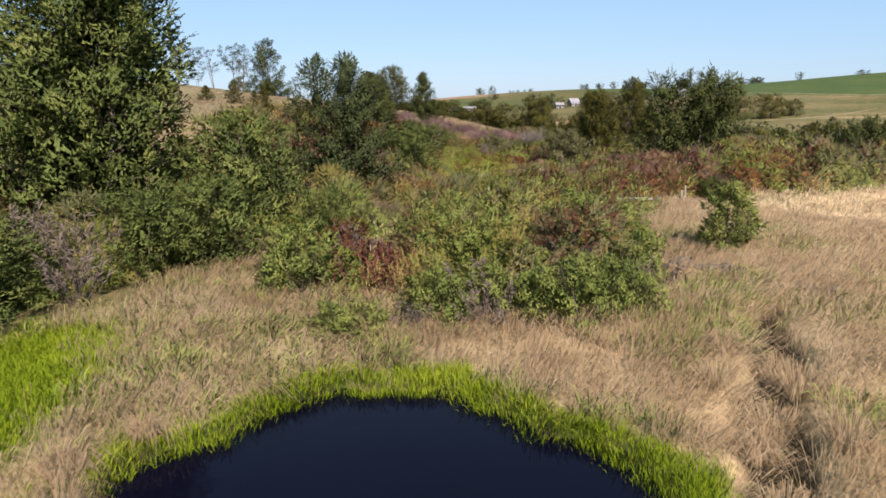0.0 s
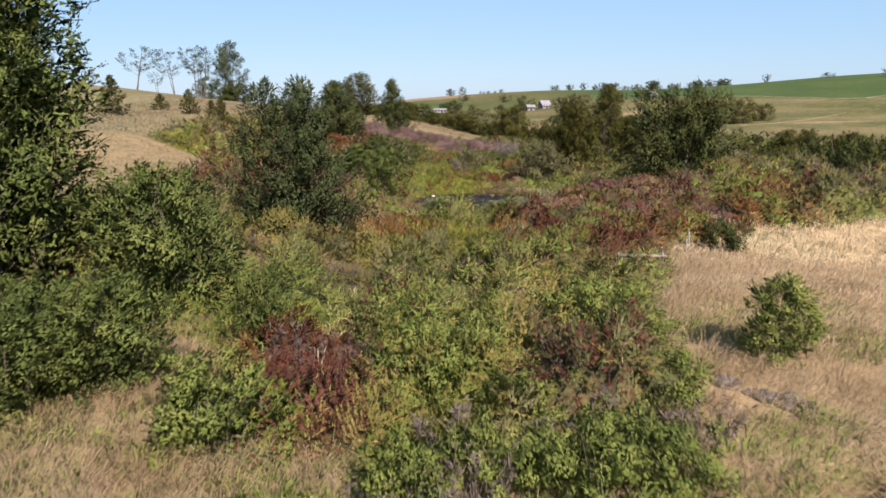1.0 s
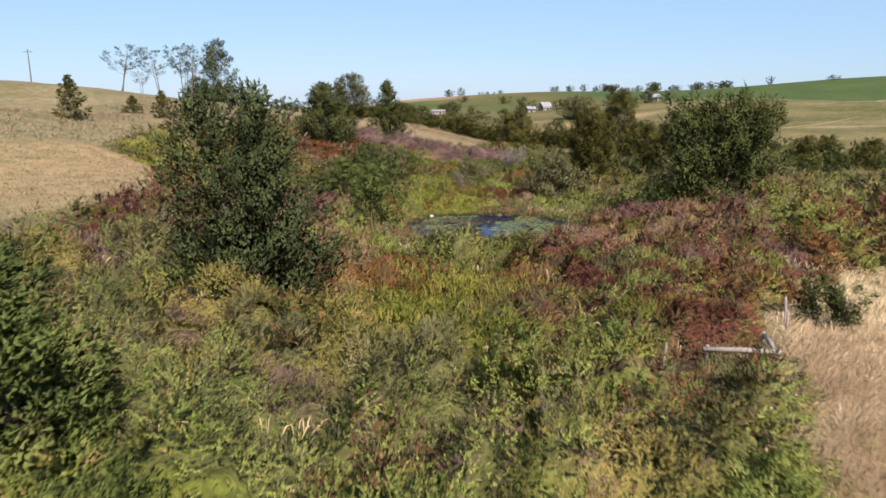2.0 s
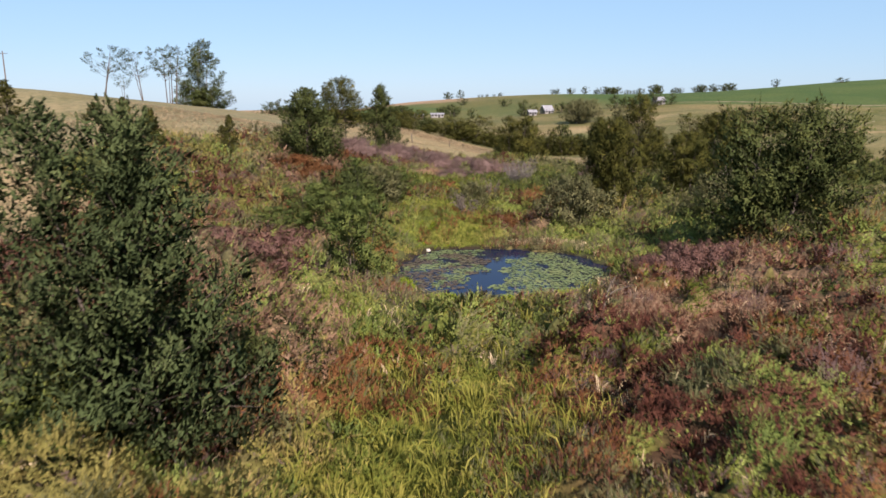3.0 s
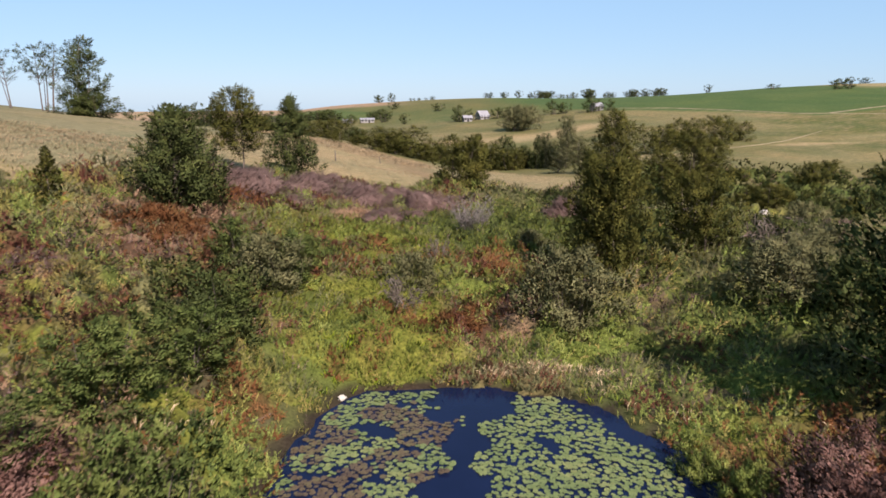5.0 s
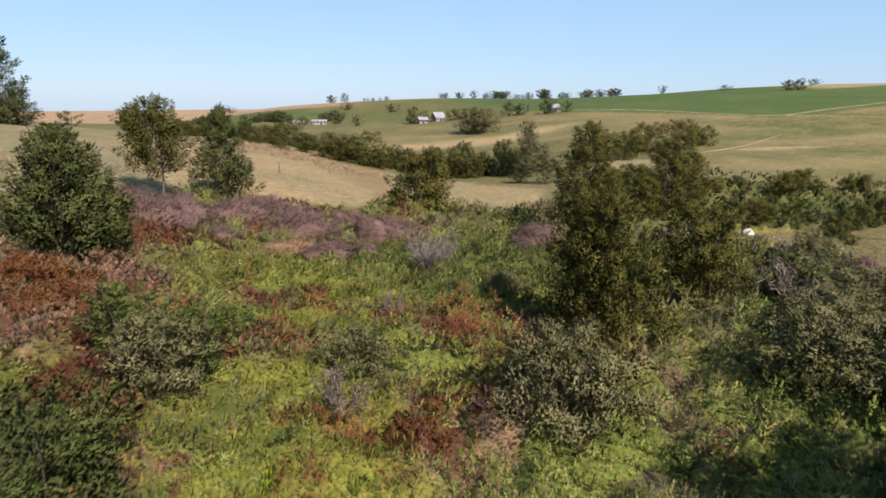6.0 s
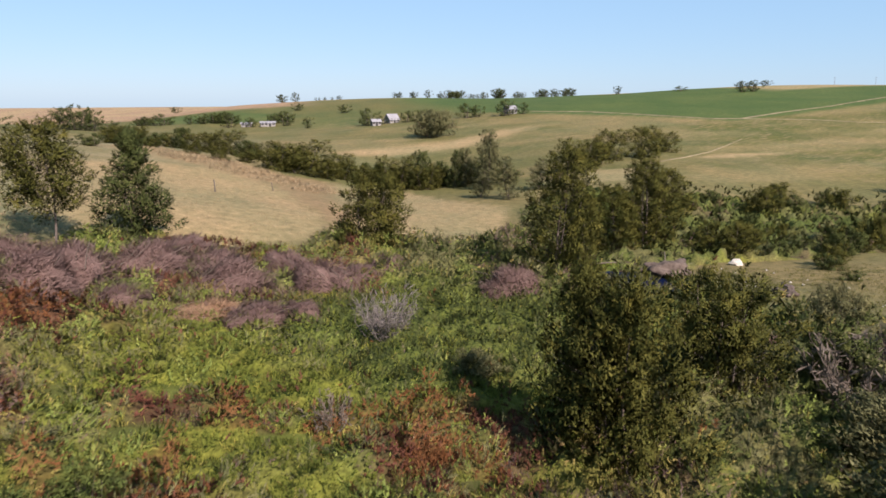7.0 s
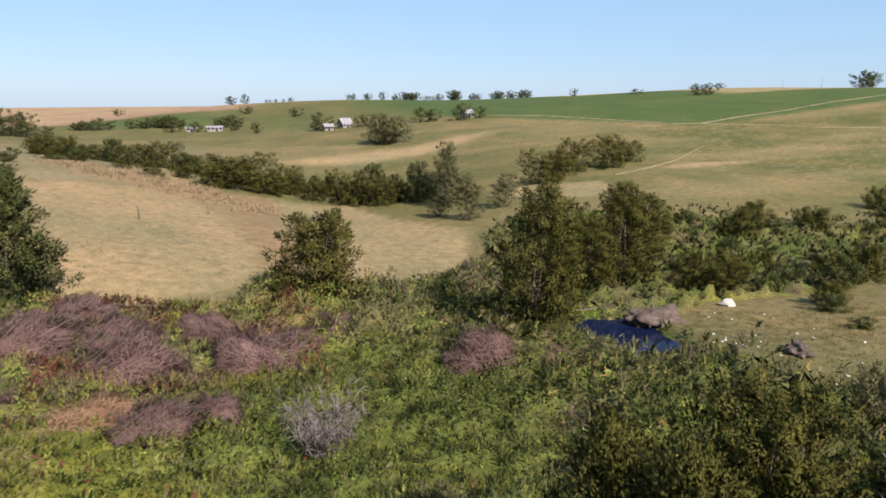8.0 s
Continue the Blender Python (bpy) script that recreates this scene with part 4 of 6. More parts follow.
    for x, y, sc, t, wide in ((-1.9, 16.2, 0.5, 10, 1.15), (0.4, 16.9, 0.75, 60, 1.0), (1.7, 17.3, 0.7, 130, 1.1), (3.3, 16.4, 0.85, 200, 1.0), (4.3, 17.0, 0.75, 290, 1.0), (2.6, 18.9, 0.7, 30, 1.1), (4.7, 19.3, 0.75, 80, 1.0), (0.0, 19.4, 0.6, 170, 1.1), (5.0, 21.9, 0.65, 240, 1.1), (3.3, 22.0, 0.6, 320, 1.1), (6.2, 25.0, 0.6, 200, 1.1), (1.4, 23.4, 0.55, 250, 1.1)):
        another((s, s2, s3)[int(t) % 3], x, y, sc, t, wide)
    tw = stand(twig_bush("dead_bush", "bleached dead twigs standing among bramble", 54, 1.3, 1.5, 26, M_DEAD_WOOD, 0.008), 1.0, 16.4)
    for x, y, sc, t in ((2.6, 17.3, 0.9, 40), (3.9, 18.1, 1.0, 110), (0.7, 18.3, 1.0, 200), (-0.6, 16.6, 0.7, 260), (5.2, 17.9, 0.8, 310), (3.2, 20.4, 1.1, 20), (-2.6, 22.6, 1.0, 70), (5.6, 23.4, 0.9, 150), (-9.6, 20.2, 1.5, 10), (-10.8, 21.0, 1.6, 120), (-9.0, 18.6, 1.2, 220), (-12.4, 21.6, 1.6, 300), (30.5, 88.0, 2.6, 60), (33.2, 91.0, 2.4, 160), (5.0, 79.5, 1.6, 90), (8.4, 92.0, 1.4, 10)):
        another(tw, x, y, sc, t)
    c = stand(plant("shrub", "rounded leafy green shrub among reeds", "shrub", 23, 2.0, 2.0, "round", 0.02, 34, 10, 16, (0.085, 0.032), M_FRESH, M_BARK, 0.03, 2, 0.2), 2.7, 30.0)
    another(c, 5.2, 33.2, 0.6, 90, 1.2)
    for x, y, sc, t, wide in ((12.9, 64.6, 0.75, 20, 0.9), (13.3, 62.4, 0.7, 140, 1.0), (12.2, 60.4, 0.55, 250, 1.1)):
        another(c, x, y, sc, t, wide, label="leafy green bush at the lily pond's edge")
    # valley head
    p = stand(plant("pine_tree", "dark broad young pine on the slope", "tree", 24, 7.3, 7.6, "dome", 0.03, 66, 11, 14, (0.22, 0.06), M_WATTLE_DARK, M_BARK, 0.14, 1, 0.17), -9.8, 98.6)
    stand(plant("pine_tree", "dark narrow upright pine", "tree", 25, 8.8, 7.4, "cone", 0.04, 62, 11, 14, (0.22, 0.055), M_WATTLE_DARK, M_BARK, 0.14, 1, 0.17, up=0.5, gap=0.08), -3.4, 124.8)
    e = stand(plant("gum_tree", "thin-crowned pale-stemmed gum tree", "tree", 26, 9.0, 6.0, "egg", 0.34, 46, 9, 13, (0.20, 0.06), M_OLIVE, M_BARK, 0.10, 1, 0.17, gap=0.10), -7.8, 118.8)
    n = stand(plant("shrubby_tree", "rounded olive tree at the edge of a straw field", "tree", 27, 7.2, 6.8, "dome", 0.03, 54, 11, 14, (0.21, 0.075), M_OLIVE, M_BARK, 0.1, 3, 0.19), 15.6, 129.0)
    q = stand(plant("poplar_tree", "tall narrow grey-olive tree above the pool", "tree", 28, 11.3, 5.6, "egg", 0.03, 66, 9, 15, (0.19, 0.066), M_OLIVE, M_BARK, 0.14, 2, 0.18), 29.6, 118.4)
    another(q, 33.4, 120.5, 0.62, 80, 1.0)
    another(q, 48.6, 133.6, 0.92, 130, 1.3, label="tall grey-olive trees in a clump")
    another(q, 44.5, 132.0, 0.66, 230, 1.5)
    another(q, 51.8, 138.5, 0.8, 20, 1.3)
    another(b, 56.0, 128.5, 0.6, 100, 1.5)
    # saplings on the dry hill
    sp = stand(plant("sapling", "young upright sapling in dry hill grass", "tree", 29, 4.0, 2.5, "cone", 0.03, 24, 9, 13, (0.18, 0.06), M_OLIVE, M_BARK, 0.05, 1, 0.2), -20.9, 86.2)
    another(sp, -16.1, 92.6, 0.92, 50, 1.0)
    another(sp, -32.5, 86.2, 1.05, 120, 1.4)
    another(sp, -28.5, 100.0, 0.8, 200, 1.5)
    another(sp, -24.5, 95.5, 0.6, 260, 1.5)
    another(sp, -18.2, 98.0, 0.4, 10, 2.0)
    another(sp, -35.0, 108.0, 0.6, 10, 2.0)
    # lighter kinds for the far hedges and thickets
    n_far = stand(plant("hedge_tree", "scrubby olive tree in a hedgerow between fields", "tree", 41, 7.2, 6.8, "egg", 0.03, 26, 6, 10, (0.34, 0.12), M_OLIVE, M_BARK, 0.1, 2, 0.21, group="hedgerow trees"), 34.6, 207)
    q_far = stand(plant("hedge_tree", "tall narrow olive tree in a hedgerow", "tree", 42, 11.3, 5.6, "egg", 0.03, 30, 4, 8, (0.42, 0.16), M_GREY, M_BARK, 0.14, 2, 0.2, group="hedgerow trees"), 50.5, 196)
    d_far = stand(plant("thicket", "dense dark green thicket on the pasture edge", "shrub", 43, 3.4, 3.8, "round", 0.02, 24, 7, 11, (0.20, 0.08), M_WATTLE_DARK, M_BARK, 0.05, 3, 0.23, group="thickets"), 68, 126)
    g_far = stand(plant("thicket", "dense olive green thicket on the pasture edge", "shrub", 44, 4.2, 4.5, "round", 0.02, 24, 7, 11, (0.20, 0.075), M_OLIVE, M_BARK, 0.05, 3, 0.23, group="thickets"), 73, 127)
    dark = plant("hedge_conifer", "dark green rounded conifer in a hedgerow", "tree", 47, 8.0, 6.0, "egg", 0.02, 30, 6, 9, (0.4, 0.14), M_WATTLE_DARK, M_BARK, 0.12, 1, 0.2, group="hedgerow trees")
    stand(dark, 40.0, 208.0)
    another(dark, 46.6, 203.0, 0.95, 50, 0.75)
    another(dark, 33.5, 222.0, 0.5, 90, 1.2)
    # hedgerow across the valley, seen from far off
    for x, y, sc, t, wide in ((38.9, 202, 1.05, 10, 1.15), (30.2, 212, 0.95, 80, 1.35), (26.5, 214, 0.8, 160, 1.4), (16.3, 208, 1.15, 210, 1.4), (21.5, 212, 0.75, 300, 1.5), (10.5, 210, 0.7, 45, 1.6), (4.5, 212, 0.65, 95, 1.5), (-1.0, 214, 0.55, 180, 1.6), (12.8, 218, 0.9, 0, 1.4), (-7, 220, 0.6, 40, 1.5), (-14, 226, 0.6, 140, 1.5), (-21, 232, 0.55, 10, 1.6)):
        another(n_far, x + rng.uniform(-2, 2), y + rng.uniform(-3, 3), sc * rng.uniform(0.42, 0.9), t, wide * rng.uniform(0.9, 1.3), label="scrubby tree in a hedgerow between fields")
    for x, y, sc, t, wide in ((47.8, 203, 0.72, 10, 1.1), (48.6, 189, 0.86, 140, 0.75), (46.6, 171, 0.62, 250, 1.3), (43.0, 178, 0.45, 60, 1.6), (53.5, 178, 0.5, 60, 1.6)):
        another(q_far, x, y, sc, t, wide, label="olive tree in a hedgerow between fields")
    for x, y, sc, t, wide in ((71.5, 198, 0.95, 10, 1.3), (86.7, 212, 1.0, 110, 1.15), (96.5, 213, 1.05, 220, 1.2), (107, 223, 0.75, 300, 1.4), (79, 205, 0.7, 70, 1.4)):
        another(n_far, x, y, sc, t, wide, label="dark round tree on the pasture slope")
    # the hedgerow's close growth along the valley's foot
    line = [(-34, 292), (-25, 268), (-8, 230), (3, 227), (16, 223), (31, 226), (38, 212), (49, 210), (58, 198)]
    for a, b in zip(line, line[1:]):
        for k in range(5):
            t = (k + rng.uniform(0.2, 0.8)) / 5
            x, y = a[0] + (b[0] - a[0]) * t + rng.uniform(-1.5, 1.5), a[1] + (b[1] - a[1]) * t + rng.uniform(-3, 3)
            kind = (n_far, g_far, dark, d_far, n_far)[int(rng.integers(5))]
            size = rng.uniform(0.42, 0.78) if kind in (n_far, dark) else rng.uniform(0.7, 1.15)
            another(kind, x, y, size, rng.uniform(0, 360), rng.uniform(1.0, 1.5), label="scrubby growth along the hedgerow")
    # thicket on the far right bank
    k = 0
    for x, y in ((57, 130), (61, 132), (66, 129), (71, 131), (76, 130), (64, 138), (70, 144), (76, 149), (82, 150), (89, 148), (95, 146), (101, 147), (60, 148), (66, 153), (73, 157), (84, 156), (93, 153), (54, 131), (80, 134), (86, 131), (107, 154), (113, 157), (119, 160), (125, 163), (62, 127), (67, 134), (73, 128), (58, 136), (58, 117.5), (62, 121), (56, 112)):
        k += 1
        another(d_far if k % 2 else g_far, x + rng.uniform(-1, 1), y + rng.uniform(-1, 1), rng.uniform(0.5, 0.98) * (0.6 if k > 28 else 1), rng.uniform(0, 360), rng.uniform(1.0, 1.4))
    # gums on the hill top
    gum = stand(plant("gum_tree", "tall bare-stemmed gum tree with flat layered crown", "tree", 30, 13.4, 13.5, "umbrella", 0.5, 26, 8, 12, (0.32, 0.10), M_WATTLE_DARK, M_BARK, 0.2, 2, 0.13, gap=0.15), -54.0, 194.0)
    another(gum, -60.5, 196.0, 0.9, 90, 0.8)
    another(gum, -57.0, 199.0, 1.0, 200, 0.7)
    another(gum, -83.0, 222.0, 1.0, 300, 1.15, label="sparse spreading gum tree leaning on the hill top")
    another(gum, -66.5, 198.0, 0.45, 30, 0.9)
    full = stand(plant("gum_tree", "tall full-crowned gum tree on the hill top", "tree", 31, 14.5, 8.6, "egg", 0.2, 34, 9, 13, (0.36, 0.12), M_WATTLE_DARK, M_PALE_BARK, 0.2, 2, 0.2, gap=0.1), -47.8, 190.0)
    another(d_far, -43.0, 188.0, 1.3, 30, 1.6, label="low round dark bush on the hill top")
    another(d_far, -46.5, 187.0, 1.2, 80, 1.4)
    another(d_far, -24.0, 215.0, 0.7, 80, 1.6)
    another(d_far, -15.0, 230.0, 0.9, 80, 1.5)
    another(full, -95, 330, 1.0, 40, 1.2)
    # broad tree in the pasture
    stand(plant("oak_tree", "broad spreading bare-looking grey tree in pasture", "tree", 32, 10.0, 15.5, "round", 0.22, 44, 4, 8, (0.5, 0.16), M_GREY, M_BARK, 0.4, 3, 0.18), 67.6, 314.5)
    # skyline and farm trees
    far = plant("far_tree", "dark round tree on the skyline", "tree", 33, 8.0, 8.0, "egg", 0.08, 11, 6, 5, (0.7, 0.28), M_WATTLE_DARK, M_BARK, 0.25, 2, 0.22)
    stand(far, 60, 386)
    rows = ((66, 389, .6, 1.2), (58, 390, .6, 1.1), (77, 388, .8, 1.3), (82, 390, .75, 1.3), (88, 392, .7, 1.2), (104, 378, 1.0, 1.2), (109, 379, .8, 1.3), (119, 372, 1.1, 1.2), (128, 372, .8, .9), (24, 422, .8, 1.4), (8, 424, .7, 1.3), (-2, 428, .8, 1.4), (33, 400, .8, .9), (18, 436, .7, 1.3))
    for i, (x, y, sc, wide) in enumerate(rows):
        another(far, x, y, sc * 0.85, i * 67, wide, label="dark tree round a farmstead")
    for x, y, n, spread, sc in ((33, 640, 2, 3, 0.95), (45, 642, 1, 1, 1.0), (68, 640, 7, 12, 0.4), (121, 630, 3, 4, 0.75), (136, 625, 2, 3, 0.6), (158, 624, 9, 13, 0.8), (179, 628, 6, 8, 0.85), (197, 640, 4, 6, 0.7), (223, 660, 5, 7, 1.05), (238, 655, 4, 6, 0.8), (244, 628, 6, 8, 1.0), (256, 626, 3, 5, 0.75), (268, 626, 7, 8, 0.85)):
        for _ in range(n):
            another(far, x + rng.uniform(-1, 1) * spread, y + rng.uniform(-6, 6), sc * rng.uniform(0.55, 1.1), rng.uniform(0, 360), rng.uniform(0.8, 1.5))
    for x, y, sc, wide in ((-72, 437, 1.5, 1.1), (-67, 430, 1.2, 1.2), (-77, 442, 1.3, 1.2), (-62, 418, 0.8, 1.4), (-56, 424, 0.6, 1.5)):
        another(far, x, y, sc, x * 9, wide, label="dark tree beside a far farmyard")
    for _ in range(26):
        t = rng.uniform()
        another(far, -56 + 84 * t, 473 - 30 * t + rng.uniform(-5, 5), rng.uniform(0.3, 0.75), rng.uniform(0, 360), rng.uniform(1.0, 1.8), label="dark hedge tree below a far green field")
    for x, y, sc, wide in ((236, 480, .9, .9), (262, 392, .8, 1.6), (268, 392, 1.0, 1.3), (300, 440, .6, 2.2), (320, 446, .6, 2.0), (430, 440, 1.9, 1.1), (442, 441, 1.8, 1.1), (436, 442, 1.6, 1.2), (250, 430, .5, 2.4), (-45, 640, .8, 1.6), (-90, 560, 1.5, 1.5), (-120, 600, 1.2, 1.6), (-100, 420, 1.2, 1.4), (60, 470, .8, 1.6), (35, 500, .8, 1.5)):
        another(far, x, y, sc * 0.75, x * 7, wide)


trees()


def brush_heap(name, label, seed, h, w, n, material, lie=0.8):
    """A heap of cut brush: fine twigs that sweep the same way over a dome, with thicker stems sticking out."""
    rng = np.random.default_rng(seed)
    root = tagged(new(name), label, "brushwood")
    d = unit(rng.normal(size=(n, 3)))
    d[:, 2] = np.abs(d[:, 2])
    lump = 0.45 + 1.0 * vnoise(d[:, 0] * 2 + 9, d[:, 1] * 2 + d[:, 2], 0.5, seed, 2)
    p = d * [0.5 * w, 0.36 * w, h] * (lump * rng.uniform(0.55, 1.0, n) ** 0.5)[:, None]
    way = rng.normal(size=(n, 3)) * 0.7 + [lie * 0.6, 0.1, 0.1] + d * [0.9, 0.9, 0.8]
    v, f = darts(rng, p - unit(way) * 0.3, way, rng.uniform(0.3, 0.75, n), rng.uniform(0.02, 0.045, n), d + rng.normal(size=(n, 3)) * 0.4)
    tone = np.clip(0.2 + 0.6 * lump * rng.uniform(0.5, 1.1, n), 0, 1)
    tagged(part("twig_mass", mesh_of("twig_mass", v, f, material, False, np.repeat(tone, 3), np.repeat(unit(d + 0.5 * rng.normal(size=(n, 3)) * 0.5), 3, 0)), root), kind="stuff")
    stems = []
    for _ in range(26):
        a = rng.uniform(0, 6.28)
        foot = np.array([math.cos(a) * 0.3 * w - 0.1 * w, math.sin(a) * 0.25 * w, rng.uniform(0.1, 0.6) * h])
        stems.append(limb(rng, foot, foot + [rng.uniform(0.8, 2.0), rng.uniform(-0.6, 0.7), rng.uniform(-0.1, 0.7) * h], 0.03, 0.008, 0.08, 4))
    v, f = tubes(stems, 4)
    part("stem_mass", mesh_of("stem_mass", v, f, M_DEAD_WOOD, True), root)
    return root


def dead_brush():
    stand(twig_bush("dead_bush", "leafless bleached grey bush of fine dead twigs", 51, 3.2, 3.6, 80, M_BLEACHED, 0.014), 12.8, 103.2)
    a = stand(brush_heap("cut_brushwood", "heap of cut purple-brown dead brushwood", 52, 2.3, 5.6, 9500, M_DEAD), 3.9, 114.0)
    for x, y, s, t, wide in ((-1.4, 116.8, 1.0, 40, 1.1), (-5.5, 113.0, 1.0, 100, 1.2), (10.2, 115.2, 0.9, 160, 1.1), (24.2, 113.2, 0.9, 220, 1.2), (16.0, 120.0, 0.6, 280, 1.4), (-6.9, 108.7, 1.0, 330, 1.1), (5.6, 107.2, 0.6, 20, 1.4), (0.8, 121.5, 0.7, 70, 1.4), (8.0, 120.6, 0.6, 130, 1.5), (-9.5, 112.5, 0.8, 190, 1.2), (8.2, 108.4, 0.5, 310, 1.3), (13, 117, .6, 10, 1.3), (-2.6, 109.6, .5, 10, 1.3), (37.6, 91.0, 1.0, 45, 0.9), (3.0, 118.0, .8, 40, 1.2)):
        another(a, x, y, s, t, wide)
    stand(brush_heap("cut_brushwood", "pale pinkish litter of flattened dead twigs", 55, 0.9, 6.0, 6500, M_FERN), 2.6, 109.6)
    rng = np.random.default_rng(53)
    # a felled sapling, its trunk lying among its twigs
    root = tagged(new("felled_tree"), "felled dead sapling lying on brushwood", "tree")
    paths = [limb(rng, (-2.4, 0, 0.5), (2.6, 0.4, 0.35), 0.09, 0.02, 0.03, 6)]
    for k in range(16):
        x = -1.6 + k * 0.26
        paths.append(limb(rng, (x, 0.05, 0.45), (x + rng.uniform(0.5, 1.2), rng.uniform(-1.1, 1.1), rng.uniform(0.1, 0.9)), 0.03, 0.008, 0.1, 4))
    v, f = tubes(paths, 5)
    part("trunk", mesh_of("trunk", v, f, M_BARK, True), root)
    stand(root, 6.2, 108.6, -0.1, -20)
    bare = tagged(new("bare_branch"), "bare pale forked branch in bracken", "branch")
    v, f = tubes([limb(rng, (0, 0, 0), (0.5, 0.2, 1.3), 0.05, 0.02, 0.08), limb(rng, (0.25, 0.1, 0.65), (1.3, 0.1, 0.95), 0.03, 0.01), limb(rng, (0.4, 0.15, 1.0), (0.1, -0.2, 1.7), 0.025, 0.01)], 5)
    part("limb", mesh_of("limb", v, f, M_DEAD_WOOD, True), bare)
    stand(bare, 8.0, 50.6, -0.35, 10)


dead_brush()


# ---- fences, logs, stones ----
def post(x, y, h, r=0.05, lean=3.0, name="fence_post", label="weathered grey timber fence post", material=None):
    rng = np.random.default_rng(int(abs(x * 13 + y * 7)) + 1)
    pts = [((0, 0, -0.3), r * 1.05), ((0.01, 0, h * 0.5), r), ((0, 0.01, h - 0.02), r * 0.95), ((0, 0.01, h), r * 0.6), ((0, 0.01, h + 0.004), 0.002)]
    v, f = tubes([pts], 8)
    ob = tagged(new(name, mesh_of(name, v, f, material or M_POST)), label, "post")
    ob.matrix_basis = Matrix.Translation((x, y, ground_at(x, y))) @ pose(0, 0, 0, rng.uniform(-lean, lean), rng.uniform(-lean, lean), rng.uniform(0, 360))
    return ob


def fences():
    root = tagged(new("pole_fence"), "low weathered pole fence corner among bracken", "fence")
    corners = ((7.7, 32.0), (9.25, 31.7), (9.7, 33.1))
    tops = []
    for k, (x, y) in enumerate(corners):
        z = ground_at(x, y)
        v, f = tubes([[((x, y, z - 0.2), 0.05), ((x, y, z + 0.44), 0.045), ((x, y, z + 0.52), 0.04), ((x, y, z + 0.525), 0.003)]], 8)
        part("post", mesh_of("post", v, f, M_POST, True), root)
        tops.append(np.array([x, y, z + 0.43]))
    mid = (tops[0] + tops[1]) / 2
    zg = ground_at(mid[0], mid[1])
    v, f = tubes([[((mid[0], mid[1], zg - 0.2), 0.04), ((mid[0], mid[1], zg + 0.40), 0.03), ((mid[0], mid[1], zg + 0.405), 0.003)]], 6)
    part("post", mesh_of("post", v, f, M_POST, True), root)
    for a, b in ((0, 1), (1, 2)):
        d = (tops[b] - tops[a]) * 0.08
        v, f = tubes([[(tops[a] - d - [0, .075, 0], 0.003), (tops[a] - d * 0.98 - [0, .075, 0], 0.06), ((tops[a] + tops[b]) / 2 + [0, -.075, 0.02], 0.065), (tops[b] + d * 0.98 - [0, .075, 0], 0.055), (tops[b] + d - [0, .075, 0], 0.003)]], 8)
        part("rail", mesh_of("rail", v, f, M_POST, True), root)
    post(12.1, 36.4, 0.95, 0.04)
    post(11.5, 35.2, 0.7, 0.04)
    post(6.3, 31.2, 0.95, 0.03, 9, "stake", "thin leaning wooden stake")
    post(5.4, 31.6, 0.7, 0.03, 6, "stake", "thin upright wooden stake")
    tee = tagged(new("marker_post"), "timber post with pale cross board", "post")
    x, y = -14.9, 77.0
    z = ground_at(x, y)
    v, f = tubes([[((x, y, z - 0.2), 0.05), ((x, y, z + 1.2), 0.045), ((x, y, z + 1.21), 0.003)]], 8)
    part("upright", mesh_of("upright", v, f, M_POST, True), tee)
    bd = part("board", box_mesh("board", 0.6, 0.1, 0.08, M_POST, 0.01), tee, "grey cross board")
    bd.matrix_basis = Matrix.Translation((x + 0.15, y, z + 1.21))
    post(-15.6, 77.4, 1.0)
    post(1.0, 164.5, 1.7, 0.08, 14, label="dark leaning timber fence post", material=M_DARK_POST)
    post(9.0, 176.0, 1.3, 0.06, 8, label="dark leaning timber fence post", material=M_DARK_POST)
    # power poles far off
    for x, y, h in ((-94.5, 200, 9), (560, 640, 12), (610, 640, 12)):
        p = tagged(new("power_pole"), "distant timber power pole", "pole")
        z = ground_at(x, y)
        v, f = tubes([[((x, y, z - 0.5), 0.17), ((x, y, z + h), 0.11), ((x, y, z + h + 0.01), 0.01)]], 8)
        part("shaft", mesh_of("shaft", v, f, M_BARK, True), p)
        v, f = tubes([[((x - 1.1, y, z + h - 0.6), 0.005), ((x - 1.09, y, z + h - 0.6), 0.07), ((x + 1.09, y, z + h - 0.6), 0.07), ((x + 1.1, y, z + h - 0.6), 0.005)]], 6)
        part("crossarm", mesh_of("crossarm", v, f, M_BARK, True), p)


fences()


def stone(x, y, size, seed, name="stone", label="pale stone on the clearing", sink=0.25, flat=0.7):
    bm = bmesh.new()
    bmesh.ops.create_icosphere(bm, subdivisions=2, radius=1)
    for v in bm.verts:
        k = 1 + 0.45 * noise.noise(v.co * 1.3 + Vector((seed * 3.7, seed, 0)))
        v.co = Vector((v.co.x * k, v.co.y * k * 0.8, v.co.z * k * flat)) * size
    me = bpy.data.meshes.new(name)
    bm.to_mesh(me)
    bm.free()
    me.materials.append(M_STONE)
    ob = tagged(new(name, me), label, "stone")
    ob.matrix_basis = Matrix.Translation((x, y, ground_at(x, y) + size * flat * (1 - 2 * sink))) @ pose(0, 0, 0, 0, 0, seed * 47)
    return ob


